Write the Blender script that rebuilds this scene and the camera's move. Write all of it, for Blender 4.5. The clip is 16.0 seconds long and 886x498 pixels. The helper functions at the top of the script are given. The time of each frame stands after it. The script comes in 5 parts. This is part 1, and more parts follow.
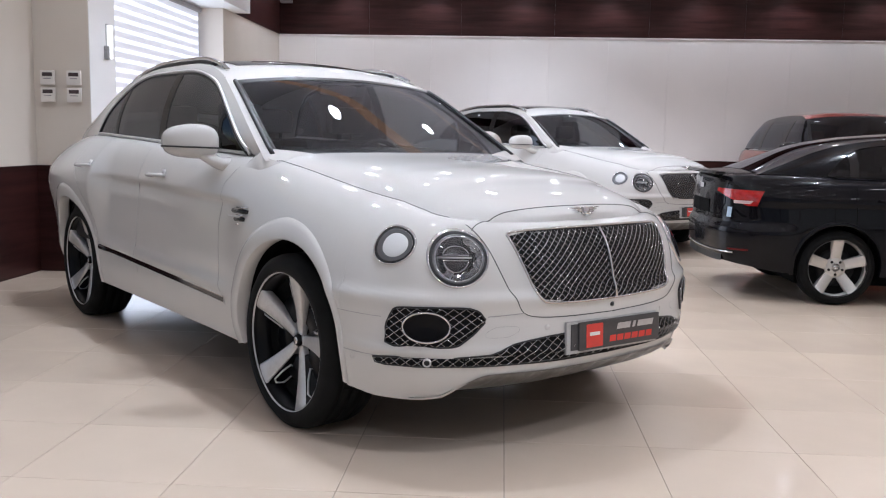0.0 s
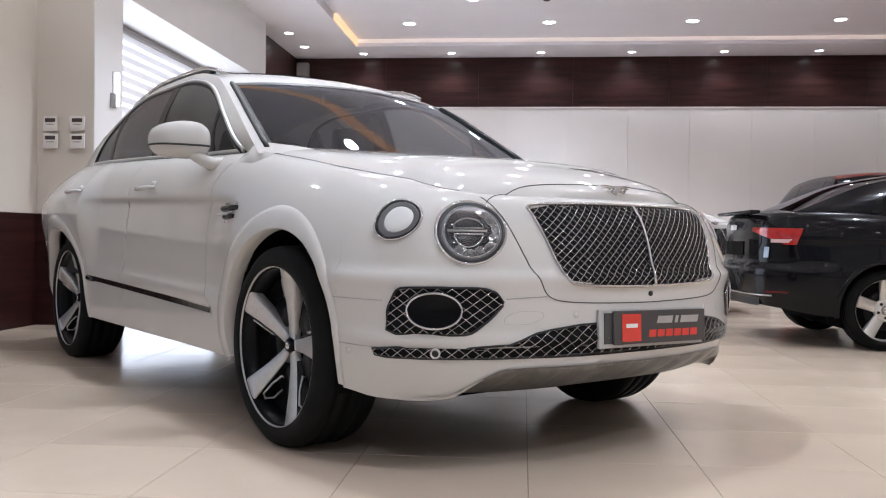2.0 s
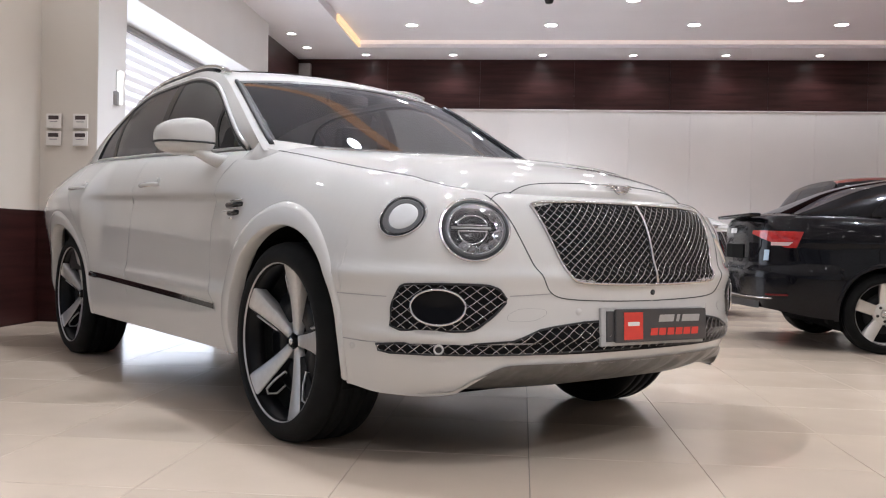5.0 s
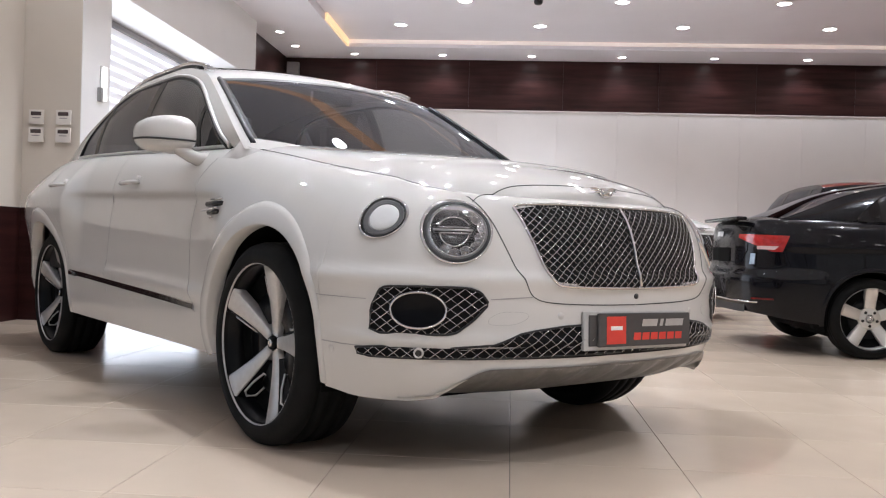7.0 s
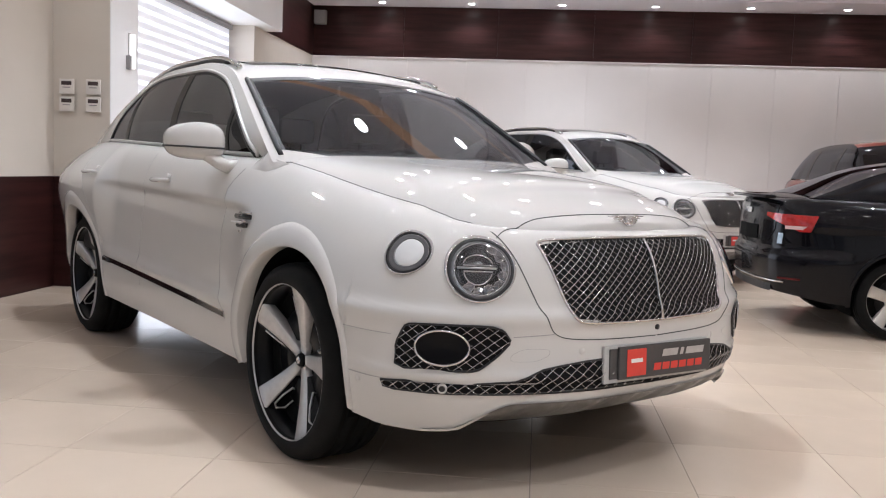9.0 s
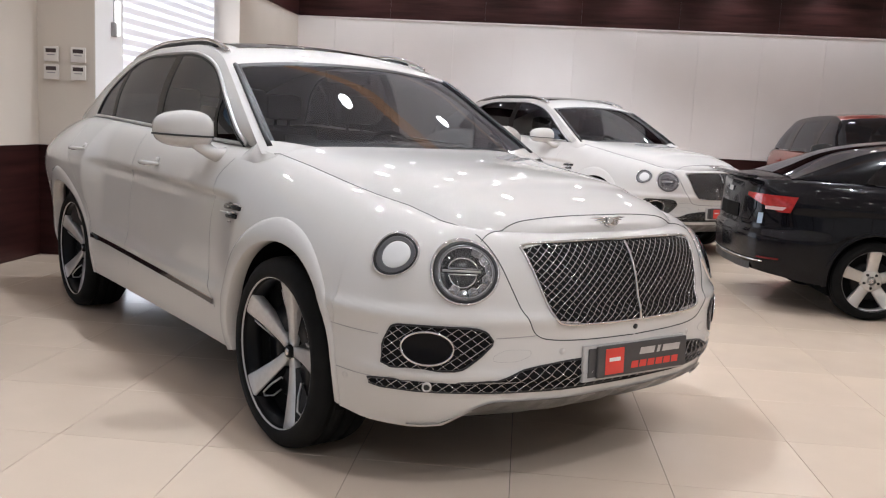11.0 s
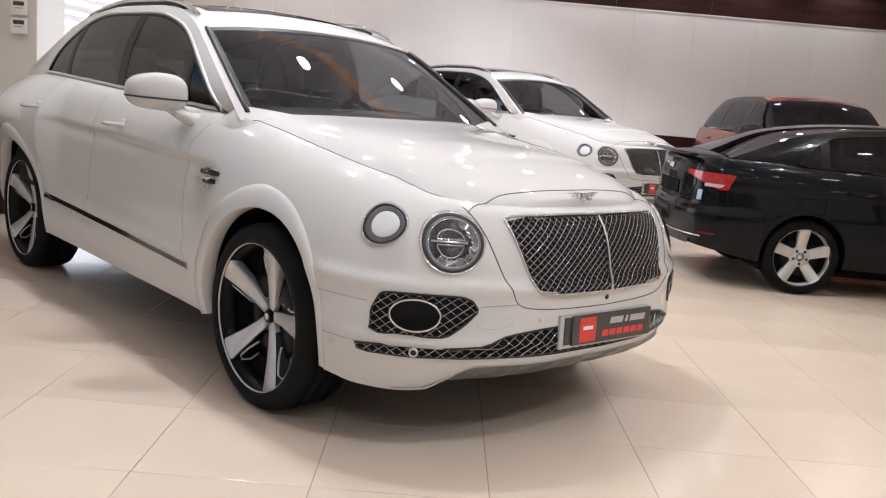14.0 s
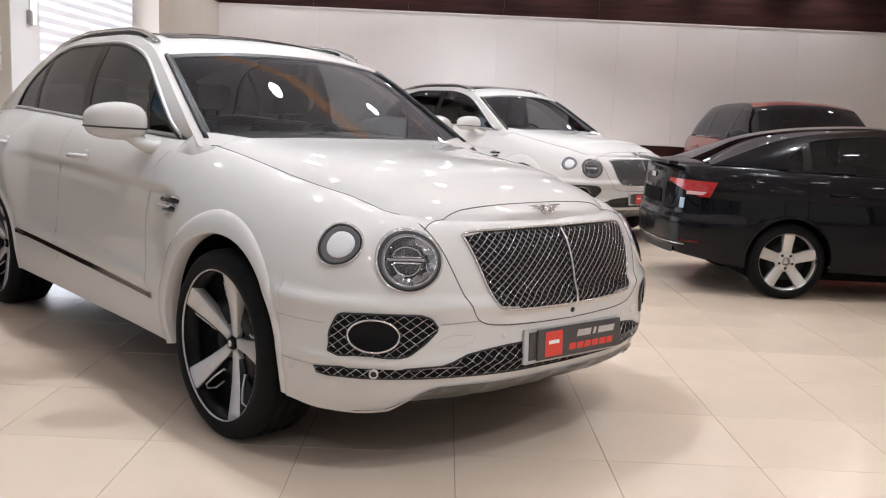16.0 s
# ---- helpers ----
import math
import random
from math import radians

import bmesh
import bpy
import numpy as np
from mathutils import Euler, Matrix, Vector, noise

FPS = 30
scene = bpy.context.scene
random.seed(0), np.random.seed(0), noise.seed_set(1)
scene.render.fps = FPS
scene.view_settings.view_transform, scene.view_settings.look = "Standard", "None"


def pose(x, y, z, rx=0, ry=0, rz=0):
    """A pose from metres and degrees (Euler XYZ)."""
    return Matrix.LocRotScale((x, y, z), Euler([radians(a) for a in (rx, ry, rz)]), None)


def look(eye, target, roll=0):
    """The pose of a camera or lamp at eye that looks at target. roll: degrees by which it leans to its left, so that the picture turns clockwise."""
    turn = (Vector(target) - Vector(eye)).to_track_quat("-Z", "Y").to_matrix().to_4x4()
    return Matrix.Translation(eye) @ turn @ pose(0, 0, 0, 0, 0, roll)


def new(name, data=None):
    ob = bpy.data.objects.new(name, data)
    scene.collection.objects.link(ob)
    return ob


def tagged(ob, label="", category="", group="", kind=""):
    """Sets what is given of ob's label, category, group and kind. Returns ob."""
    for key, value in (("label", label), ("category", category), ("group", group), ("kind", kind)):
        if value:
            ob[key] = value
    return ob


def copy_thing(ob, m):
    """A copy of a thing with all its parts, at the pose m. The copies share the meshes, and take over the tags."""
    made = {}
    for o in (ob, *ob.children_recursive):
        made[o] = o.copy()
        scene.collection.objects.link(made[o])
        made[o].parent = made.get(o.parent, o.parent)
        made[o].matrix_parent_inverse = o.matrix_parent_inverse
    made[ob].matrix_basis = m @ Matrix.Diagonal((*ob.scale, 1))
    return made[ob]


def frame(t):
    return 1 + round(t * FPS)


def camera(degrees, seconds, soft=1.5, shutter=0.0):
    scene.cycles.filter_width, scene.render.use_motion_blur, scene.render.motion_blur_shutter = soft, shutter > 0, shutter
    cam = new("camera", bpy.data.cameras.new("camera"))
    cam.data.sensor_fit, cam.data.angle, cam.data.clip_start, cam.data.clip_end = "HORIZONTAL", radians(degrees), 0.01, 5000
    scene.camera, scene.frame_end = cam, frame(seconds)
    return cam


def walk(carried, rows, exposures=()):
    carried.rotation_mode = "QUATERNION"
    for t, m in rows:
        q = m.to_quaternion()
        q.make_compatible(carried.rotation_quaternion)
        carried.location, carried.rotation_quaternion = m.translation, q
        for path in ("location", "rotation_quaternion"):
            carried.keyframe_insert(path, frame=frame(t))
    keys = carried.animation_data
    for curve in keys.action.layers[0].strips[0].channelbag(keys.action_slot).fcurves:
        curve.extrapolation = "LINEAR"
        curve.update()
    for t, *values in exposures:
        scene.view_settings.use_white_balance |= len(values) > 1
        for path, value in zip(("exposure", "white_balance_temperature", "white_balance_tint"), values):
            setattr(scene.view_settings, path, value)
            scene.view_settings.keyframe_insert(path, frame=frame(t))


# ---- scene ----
cam = camera(53.5, 16.0, soft=1.15)
PATH = [
    (0, (3.415, -2.823, 1.305), (1.867, -1.582, 1.052), 1.1),
    (0.5, (3.245, -2.615, 1.185), (1.677, -1.394, 0.962), 1.4),
    (1, (3.126, -2.539, 1.014), (1.549, -1.315, 0.885), 1.1),
    (1.5, (3.091, -2.505, 0.886), (1.513, -1.277, 0.829), 0.8),
    (2, (3.101, -2.523, 0.823), (1.51, -1.31, 0.794), 0.7),
    (2.5, (3.109, -2.532, 0.812), (1.513, -1.328, 0.783), 0.7),
    (3, (3.124, -2.544, 0.808), (1.53, -1.337, 0.775), 0.6),
    (3.5, (3.13, -2.56, 0.803), (1.534, -1.354, 0.772), 0.8),
    (6, (3.093, -2.531, 0.805), (1.51, -1.308, 0.782), 1.5),
    (6.5, (3.091, -2.518, 0.806), (1.514, -1.288, 0.782), 1.6),
    (7, (3.091, -2.503, 0.81), (1.517, -1.269, 0.788), 1.7),
    (7.5, (3.091, -2.489, 0.817), (1.514, -1.259, 0.796), 1.6),
    (8, (3.085, -2.464, 0.871), (1.5, -1.245, 0.832), 1.7),
    (8.5, (3.087, -2.479, 1.004), (1.49, -1.279, 0.904), 2.0),
    (9, (3.115, -2.522, 1.172), (1.513, -1.339, 0.99), 2.1),
    (11.3, (3.163, -2.577, 1.352), (1.592, -1.374, 1.063), 3.1),
    (11.5, (3.169, -2.586, 1.355), (1.588, -1.395, 1.069), 3.3),
    (12, (3.185, -2.636, 1.378), (1.599, -1.45, 1.095), 3.2),
    (12.5, (3.142, -2.774, 1.379), (1.61, -1.522, 1.085), 3.1),
    (13, (3.114, -2.851, 1.375), (1.627, -1.551, 1.056), 4.2),
    (13.5, (3.104, -2.844, 1.37), (1.643, -1.521, 1.028), 5.4),
    (14, (3.091, -2.822, 1.367), (1.648, -1.482, 1.019), 5.0),
    (14.5, (3.083, -2.8, 1.362), (1.65, -1.45, 1.01), 4.1),
    (15, (3.098, -2.767, 1.358), (1.665, -1.414, 1.016), 3.4),
    (15.5, (3.131, -2.718, 1.359), (1.687, -1.371, 1.043), 2.9),
    (16, (3.163, -2.664, 1.36), (1.708, -1.325, 1.056), 2.6),
]
# exposure and white balance along the walk
EXPOSURES = [(0.0, -0.36, 5840, 10), (3.5, -0.25, 6110, 10), (9.0, -0.29, 6190, 10), (12.0, -0.35, 6290, 10), (13.0, -0.29, 6310, 10), (14.5, -0.18, 6340, 10), (16.0, -0.23, 6340, 10)]
walk(cam, [(t, look(eye, target, roll)) for t, eye, target, roll in PATH], EXPOSURES)


# ---- world and light ----
def rgb(h, k=1.0):
    return (h[0] * k, h[1] * k, h[2] * k, 1.0)


world = bpy.data.worlds.new("world")
scene.world = world
world.use_nodes = True
wn = world.node_tree.nodes
sky = wn.new("ShaderNodeTexSky")
sky.sky_type, sky.sun_disc = "NISHITA", False
sky.sun_elevation, sky.sun_rotation = radians(40), radians(200)
world.node_tree.links.new(sky.outputs[0], wn["Background"].inputs[0])
wn["Background"].inputs[1].default_value = 0.06

ROOM_TURN = 47.5
ROOM = pose(0, 0, 0, 0, 0, ROOM_TURN)
CEIL, TRAY, BAND, DADO = 3.87, 3.99, 3.03, 0.98
BACK, LEFT, RIGHT, FRONT = 11.0, -4.05, 9.0, -8.0
PIER, FAR_PIER, BULK, TRAY_U, TRAY_W = -3.53, -3.73, -3.50, -2.49, 10.07


def lamp(name, kind, m, power, colour, **more):
    data = bpy.data.lights.new(name, kind)
    data.energy, data.color = power, colour
    if kind == "SPOT":
        data.spot_size, data.spot_blend, data.shadow_soft_size = more["size"], more["blend"], more["soft"]
    if kind == "AREA":
        data.shape, data.size, data.size_y = "RECTANGLE", more["size"], more["size_y"]
    ob = new(name, data)
    ob.matrix_world = m
    return ob


SPOT_POWER, BORDER_POWER, SHOP_POWER, SIDE_POWER = 245.0, 35.0, 30.0, 12.0
# warm fill added at the shop front behind; daylight through unseen left glazing
lamp("shopfront_warm_fill", "AREA", ROOM @ pose(5.6, FRONT + 0.15, 1.9, 90, 0, 0), SHOP_POWER, (1.0, 0.91, 0.80), size=6.4, size_y=3.2)
lamp("window_daylight", "AREA", ROOM @ pose(LEFT + 0.06, 5.93, 1.58, 90, 0, -90), 50.0, (0.84, 0.90, 1.0), size=3.7, size_y=2.75)
lamp("side_daylight", "AREA", ROOM @ pose(LEFT - 0.02, -2.7, 1.75, 90, 0, -90), SIDE_POWER, (0.93, 0.95, 1.0), size=7.4, size_y=2.6)


# ---- materials ----
def material(name, base, rough=0.5, metal=0.0, noise_scale=0.0, spread=0.0, bump=0.0, bump_scale=0.0, coat=0.0, random_spread=0.0,
             transmission=0.0, ior=1.5, emit=0.0, emit_colour=None, stretch=(1, 1, 1), rough_spread=0.0, coat_rough=0.03, alpha=1.0, spec=0.5):
    m = bpy.data.materials.new(name)
    m.use_nodes = True
    nt = m.node_tree
    p = nt.nodes["Principled BSDF"]
    put = p.inputs
    put["Base Color"].default_value = rgb(base)
    put["Roughness"].default_value, put["Metallic"].default_value = rough, metal
    put["Coat Weight"].default_value, put["Coat Roughness"].default_value = coat, coat_rough
    put["Transmission Weight"].default_value, put["IOR"].default_value = transmission, ior
    put["Alpha"].default_value, put["Specular IOR Level"].default_value = alpha, spec
    if emit:
        put["Emission Color"].default_value, put["Emission Strength"].default_value = rgb(emit_colour or base), emit
    if noise_scale:
        co = nt.nodes.new("ShaderNodeTexCoord")
        mp = nt.nodes.new("ShaderNodeMapping")
        mp.inputs["Scale"].default_value = stretch
        nt.links.new(co.outputs["Object"], mp.inputs[0])
        no = nt.nodes.new("ShaderNodeTexNoise")
        no.inputs["Scale"].default_value, no.inputs["Detail"].default_value = noise_scale, 6.0
        nt.links.new(mp.outputs[0], no.inputs["Vector"])
        ramp = nt.nodes.new("ShaderNodeMapRange")
        ramp.inputs["From Min"].default_value, ramp.inputs["From Max"].default_value = 0.3, 0.7
        ramp.inputs["To Min"].default_value, ramp.inputs["To Max"].default_value = 1 - spread, 1 + spread
        nt.links.new(no.outputs[0], ramp.inputs[0])
        value = ramp.outputs[0]
        if random_spread:
            info = nt.nodes.new("ShaderNodeObjectInfo")
            r2 = nt.nodes.new("ShaderNodeMapRange")
            r2.inputs["To Min"].default_value, r2.inputs["To Max"].default_value = 1 - random_spread, 1 + random_spread
            nt.links.new(info.outputs["Random"], r2.inputs[0])
            mul = nt.nodes.new("ShaderNodeMath")
            mul.operation = "MULTIPLY"
            nt.links.new(value, mul.inputs[0]), nt.links.new(r2.outputs[0], mul.inputs[1])
            value = mul.outputs[0]
        hue = nt.nodes.new("ShaderNodeVectorMath")
        hue.operation = "SCALE"
        hue.inputs[0].default_value = base
        nt.links.new(value, hue.inputs["Scale"])
        nt.links.new(hue.outputs[0], put["Base Color"])
        if rough_spread:
            r3 = nt.nodes.new("ShaderNodeMapRange")
            r3.inputs["From Min"].default_value, r3.inputs["From Max"].default_value = 0.3, 0.7
            r3.inputs["To Min"].default_value, r3.inputs["To Max"].default_value = rough - rough_spread, rough + rough_spread
            nt.links.new(no.outputs[0], r3.inputs[0]), nt.links.new(r3.outputs[0], put["Roughness"])
        if bump:
            n2 = nt.nodes.new("ShaderNodeTexNoise")
            n2.inputs["Scale"].default_value, n2.inputs["Detail"].default_value = bump_scale, 4.0
            nt.links.new(mp.outputs[0], n2.inputs["Vector"])
            b = nt.nodes.new("ShaderNodeBump")
            b.inputs["Strength"].default_value, b.inputs["Distance"].default_value = bump, 0.002
            nt.links.new(n2.outputs[0], b.inputs["Height"]), nt.links.new(b.outputs[0], put["Normal"])
    return m


M = dict(
    white=material("white_paint", (0.575, 0.557, 0.535), 0.5, spec=0.0, coat=1.0, noise_scale=3.0, spread=0.012, coat_rough=0.015),
    black_paint=material("black_paint", (0.004, 0.004, 0.006), 0.25, spec=0.05, coat=0.34, noise_scale=3.0, spread=0.1, coat_rough=0.012),
    red_paint=material("red_paint", (0.20, 0.028, 0.016), 0.35, 0.25, coat=1.0, noise_scale=4.0, spread=0.05, coat_rough=0.03),
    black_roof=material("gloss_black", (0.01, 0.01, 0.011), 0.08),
    rubber=material("tyre_rubber", (0.006, 0.006, 0.006), 0.7, spec=0.15, noise_scale=14, spread=0.25, bump=0.3, bump_scale=60),
    plastic=material("black_plastic", (0.008, 0.008, 0.009), 0.45, noise_scale=30, spread=0.15),
    liner=material("arch_liner", (0.004, 0.004, 0.004), 0.95, spec=0.1, noise_scale=40, spread=0.3),
    chrome=material("chrome", (0.66, 0.66, 0.67), 0.07, 1.0),
    wire=material("dull_chrome_wire", (0.54, 0.54, 0.55), 0.16, 1.0),
    skid=material("dull_skid_metal", (0.19, 0.185, 0.18), 0.38, 0.85, noise_scale=35, spread=0.12),
    steel=material("brushed_steel", (0.56, 0.56, 0.56), 0.28, 1.0, noise_scale=60, spread=0.06, stretch=(1, 1, 8)),
    rim_silver=material("machined_alloy", (0.56, 0.55, 0.55), 0.42, 0.7, noise_scale=50, spread=0.05),
    rim_black=material("satin_black_alloy", (0.004, 0.004, 0.005), 0.3, spec=0.18),
    alloy=material("silver_alloy_paint", (0.60, 0.59, 0.57), 0.32, 0.6, coat=0.5, noise_scale=30, spread=0.03),
    frit=material("black_glass_edge", (0.006, 0.005, 0.005), 0.3, spec=0.2),
    seam=material("panel_gap", (0.05, 0.05, 0.05), 0.8),
    seam_mid=material("bonnet_shut_line", (0.12, 0.12, 0.12), 0.8),
    seam_soft=material("shallow_panel_gap", (0.33, 0.325, 0.32), 0.8),
    mesh_black=material("grille_back", (0.003, 0.003, 0.0035), 0.7, spec=0.15),
    lamp_white=material("white_lamp_diffuser", (0.62, 0.62, 0.62), 0.35, coat=0.5, noise_scale=20, spread=0.01),
    lamp_dark=material("lamp_interior", (0.05, 0.05, 0.052), 0.2, 0.6, noise_scale=25, spread=0.3),
    lamp_facet=material("smoked_crystal_facet", (0.30, 0.30, 0.31), 0.12, 0.9, noise_scale=40, spread=0.5),
    lamp_satin=material("satin_lamp_ring", (0.13, 0.13, 0.135), 0.35, 0.5, noise_scale=30, spread=0.06),
    lamp_glass=material("projector_glass", (0.03, 0.03, 0.032), 0.12, noise_scale=25, spread=0.2),
    fog_glass=material("dark_fog_lens", (0.004, 0.004, 0.005), 0.22, spec=0.14),
    red_lens=material("red_lens", (0.36, 0.010, 0.010), 0.12, coat=1.0, noise_scale=30, spread=0.2),
    dim_red=material("dim_red_reflector", (0.10, 0.006, 0.006), 0.25, noise_scale=60, spread=0.2),
    clear_lens=material("white_lens", (0.60, 0.40, 0.40), 0.15, coat=1.0),
    leather=material("dark_leather", (0.018, 0.017, 0.017), 0.55, spec=0.25, noise_scale=20, spread=0.2, bump=0.2, bump_scale=120),
    trim_cloth=material("dark_trim_cloth", (0.02, 0.02, 0.021), 0.9, spec=0.1, noise_scale=120, spread=0.2),
    tan=material("tan_leather", (0.20, 0.10, 0.055), 0.5, noise_scale=20, spread=0.15, bump=0.2, bump_scale=120),
    plate=material("dark_plate", (0.055, 0.052, 0.052), 0.45, noise_scale=40, spread=0.08),
    plate_grey=material("pale_plate", (0.42, 0.41, 0.40), 0.4, noise_scale=40, spread=0.05),
    plate_red=material("plate_red", (0.62, 0.05, 0.035), 0.4, noise_scale=40, spread=0.05),
    plate_white=material("plate_white", (0.75, 0.74, 0.72), 0.4, noise_scale=40, spread=0.04),
    tile=material("polished_porcelain", (0.66, 0.54, 0.43), 0.16, noise_scale=1.6, spread=0.05, bump=0.02, bump_scale=5, random_spread=0.035, rough_spread=0.05),
    grout=material("grout", (0.22, 0.19, 0.16), 0.9, noise_scale=30, spread=0.2),
    wall_cream=material("cream_wall_panel", (0.72, 0.675, 0.65), 0.42, noise_scale=1.2, spread=0.03, bump=0.04, bump_scale=180, random_spread=0.012),
    wall_beige=material("beige_plaster", (0.64, 0.58, 0.51), 0.6, noise_scale=1.5, spread=0.03, bump=0.08, bump_scale=160),
    paint_white=material("white_wall_paint", (0.80, 0.80, 0.80), 0.55, noise_scale=2.0, spread=0.015, bump=0.05, bump_scale=200),
    wood_dark=material("dark_mahogany_veneer", (0.032, 0.011, 0.010), 0.34, noise_scale=2.2, spread=0.45, bump=0.05, bump_scale=18, stretch=(0.6, 0.6, 7), coat=0.05, coat_rough=0.25, spec=0.18),
    ceiling=material("ceiling_paint", (0.86, 0.85, 0.90), 0.6, noise_scale=1.0, spread=0.02, bump=0.03, bump_scale=120),
    cove=material("warm_cove_strip", (0.9, 0.6, 0.35), 0.5, emit=1.0, emit_colour=(1.0, 0.66, 0.36)),
    cove_dim=material("dim_amber_cove", (0.8, 0.6, 0.45), 0.5, emit=0.75, emit_colour=(1.0, 0.50, 0.26)),
    cove_soft=material("pale_cove_strip", (0.9, 0.8, 0.75), 0.5, emit=0.42, emit_colour=(1.0, 0.80, 0.68)),
    led=material("downlight_disc", (1, 1, 1), 0.5, emit=46.0, emit_colour=(1.0, 0.97, 0.93)),
    led_strip=material("wall_light_diffuser", (1, 1, 1), 0.5, emit=1.2, emit_colour=(1.0, 0.96, 0.93)),
    # emission on both blind fabrics stands in for daylight coming through them
    blind=material("glowing_blind_fabric", (0.85, 0.85, 0.86), 0.7, noise_scale=40, spread=0.03, emit=0.42, emit_colour=(0.82, 0.86, 1.0)),
    blind_thin=material("glowing_sheer_blind", (0.8, 0.82, 0.9), 0.7, noise_scale=40, spread=0.05, emit=1.9, emit_colour=(0.84, 0.89, 1.0)),
    daylight=material("bright_outdoors", (0.9, 0.95, 1.0), 1.0, emit=1.6, emit_colour=(0.92, 0.96, 1.0)),
    switch=material("switch_plastic", (0.74, 0.70, 0.66), 0.35, noise_scale=20, spread=0.02),
    switch_dark=material("switch_display", (0.07, 0.05, 0.05), 0.25),
    pale_patch=material("pale_blue_patch", (0.34, 0.44, 0.55), 0.6, noise_scale=60, spread=0.05),
    street=material("street_outside", (0.5, 0.55, 0.6), 1.0, noise_scale=0.4, spread=0.5, emit=0.15, emit_colour=(0.75, 0.85, 1.0)),
    speaker=material("speaker_grey", (0.30, 0.29, 0.29), 0.55, noise_scale=60, spread=0.1),
)
glass = bpy.data.materials.new("tinted_glass")
glass.use_nodes = True
gn, gl = glass.node_tree.nodes, glass.node_tree.links
gn.remove(gn["Principled BSDF"])
g_t, g_g, g_f, g_m = gn.new("ShaderNodeBsdfTransparent"), gn.new("ShaderNodeBsdfGlossy"), gn.new("ShaderNodeFresnel"), gn.new("ShaderNodeMixShader")
g_t.inputs[0].default_value = (0.085, 0.084, 0.086, 1)
g_g.inputs["Roughness"].default_value = 0.01
g_f.inputs[0].default_value = 1.5
g_g.inputs[0].default_value = (0.88, 0.92, 1.0, 1)
gl.new(g_f.outputs[0], g_m.inputs[0]), gl.new(g_t.outputs[0], g_m.inputs[1]), gl.new(g_g.outputs[0], g_m.inputs[2])
gl.new(g_m.outputs[0], gn["Material Output"].inputs[0])
M["glass"] = glass
clear = glass.copy()
clear.name = "clear_glass"
clear.node_tree.nodes["Transparent BSDF"].inputs[0].default_value = (0.93, 0.94, 0.95, 1)
M["clear"] = clear
front_glass = glass.copy()
front_glass.name = "lightly_tinted_glass"
front_glass.node_tree.nodes["Transparent BSDF"].inputs[0].default_value = (0.40, 0.42, 0.43, 1)
M["front_glass"] = front_glass
dark_glass = glass.copy()
dark_glass.name = "privacy_glass"
dark_glass.node_tree.nodes["Transparent BSDF"].inputs[0].default_value = (0.03, 0.03, 0.031, 1)
M["dark_glass"] = dark_glass


# ---- mesh helpers ----
def mesh_ob(name, verts, faces, mat, parent=None, label="", smooth=True):
    me = bpy.data.meshes.new(name)
    me.from_pydata([tuple(v) for v in verts], [], [tuple(f) for f in faces])
    me.update()
    if smooth:
        me.shade_smooth()
    me.materials.append(mat)
    ob = new(name, me)
    if parent:
        ob.parent = parent
    if label:
        ob["label"] = label
    return ob


def thing(name, m, label, category, group="", kind=""):
    ob = new(name)
    ob.empty_display_size = 0.1
    ob.matrix_world = m
    return tagged(ob, label, category, group, kind)


def part(name, bm, mat, parent, label="", smooth=False):
    me = bpy.data.meshes.new(name)
    bmesh.ops.recalc_face_normals(bm, faces=bm.faces)
    bm.to_mesh(me)
    bm.free()
    if smooth:
        me.shade_smooth()
        me.set_sharp_from_angle(angle=radians(35))
    me.materials.append(mat)
    ob = new(name, me)
    if parent:
        ob.parent = parent
    if label:
        ob["label"] = label
    return ob


def box(x0, x1, y0, y1, z0, z1, bevel=0.0, bm=None):
    bm = bm or bmesh.new()
    made = bmesh.ops.create_cube(bm, size=1.0, matrix=Matrix.LocRotScale(((x0 + x1) / 2, (y0 + y1) / 2, (z0 + z1) / 2), None, (x1 - x0, y1 - y0, z1 - z0)))
    if bevel:
        edges = list({e for v in made["verts"] for e in v.link_edges})
        bmesh.ops.bevel(bm, geom=edges, offset=bevel, segments=2, affect="EDGES", profile=0.6)
    return bm


def grid_faces(n, m, close=False):
    rows = n if close else n - 1
    return [(i * m + j, i * m + j + 1, ((i + 1) % n) * m + j + 1, ((i + 1) % n) * m + j) for i in range(rows) for j in range(m - 1)]


def tube(path, radius, sides=8, squash=1.0, closed=False, up=(0, 0, 1)):
    """Vertices and faces of a round bar along a path of points."""
    pts = [Vector(p) for p in path]
    n, verts = len(pts), []
    for i, p in enumerate(pts):
        a, b = pts[(i - 1) % n] if closed or i else pts[0], pts[(i + 1) % n] if closed or i < n - 1 else pts[-1]
        d = (b - a).normalized()
        side = d.cross(Vector(up))
        side = side.normalized() if side.length > 1e-4 else Vector((1, 0, 0))
        top = side.cross(d).normalized()
        r = radius[i] if isinstance(radius, (list, tuple, np.ndarray)) else radius
        for k in range(sides):
            w = 2 * math.pi * k / sides
            verts.append(p + side * (r * math.cos(w)) + top * (r * squash * math.sin(w)))
    faces = []
    for i in range(n if closed else n - 1):
        j = (i + 1) % n
        for k in range(sides):
            faces.append((i * sides + k, i * sides + (k + 1) % sides, j * sides + (k + 1) % sides, j * sides + k))
    if not closed:
        faces += [tuple(range(sides))[::-1], tuple((n - 1) * sides + k for k in range(sides))]
    return verts, faces


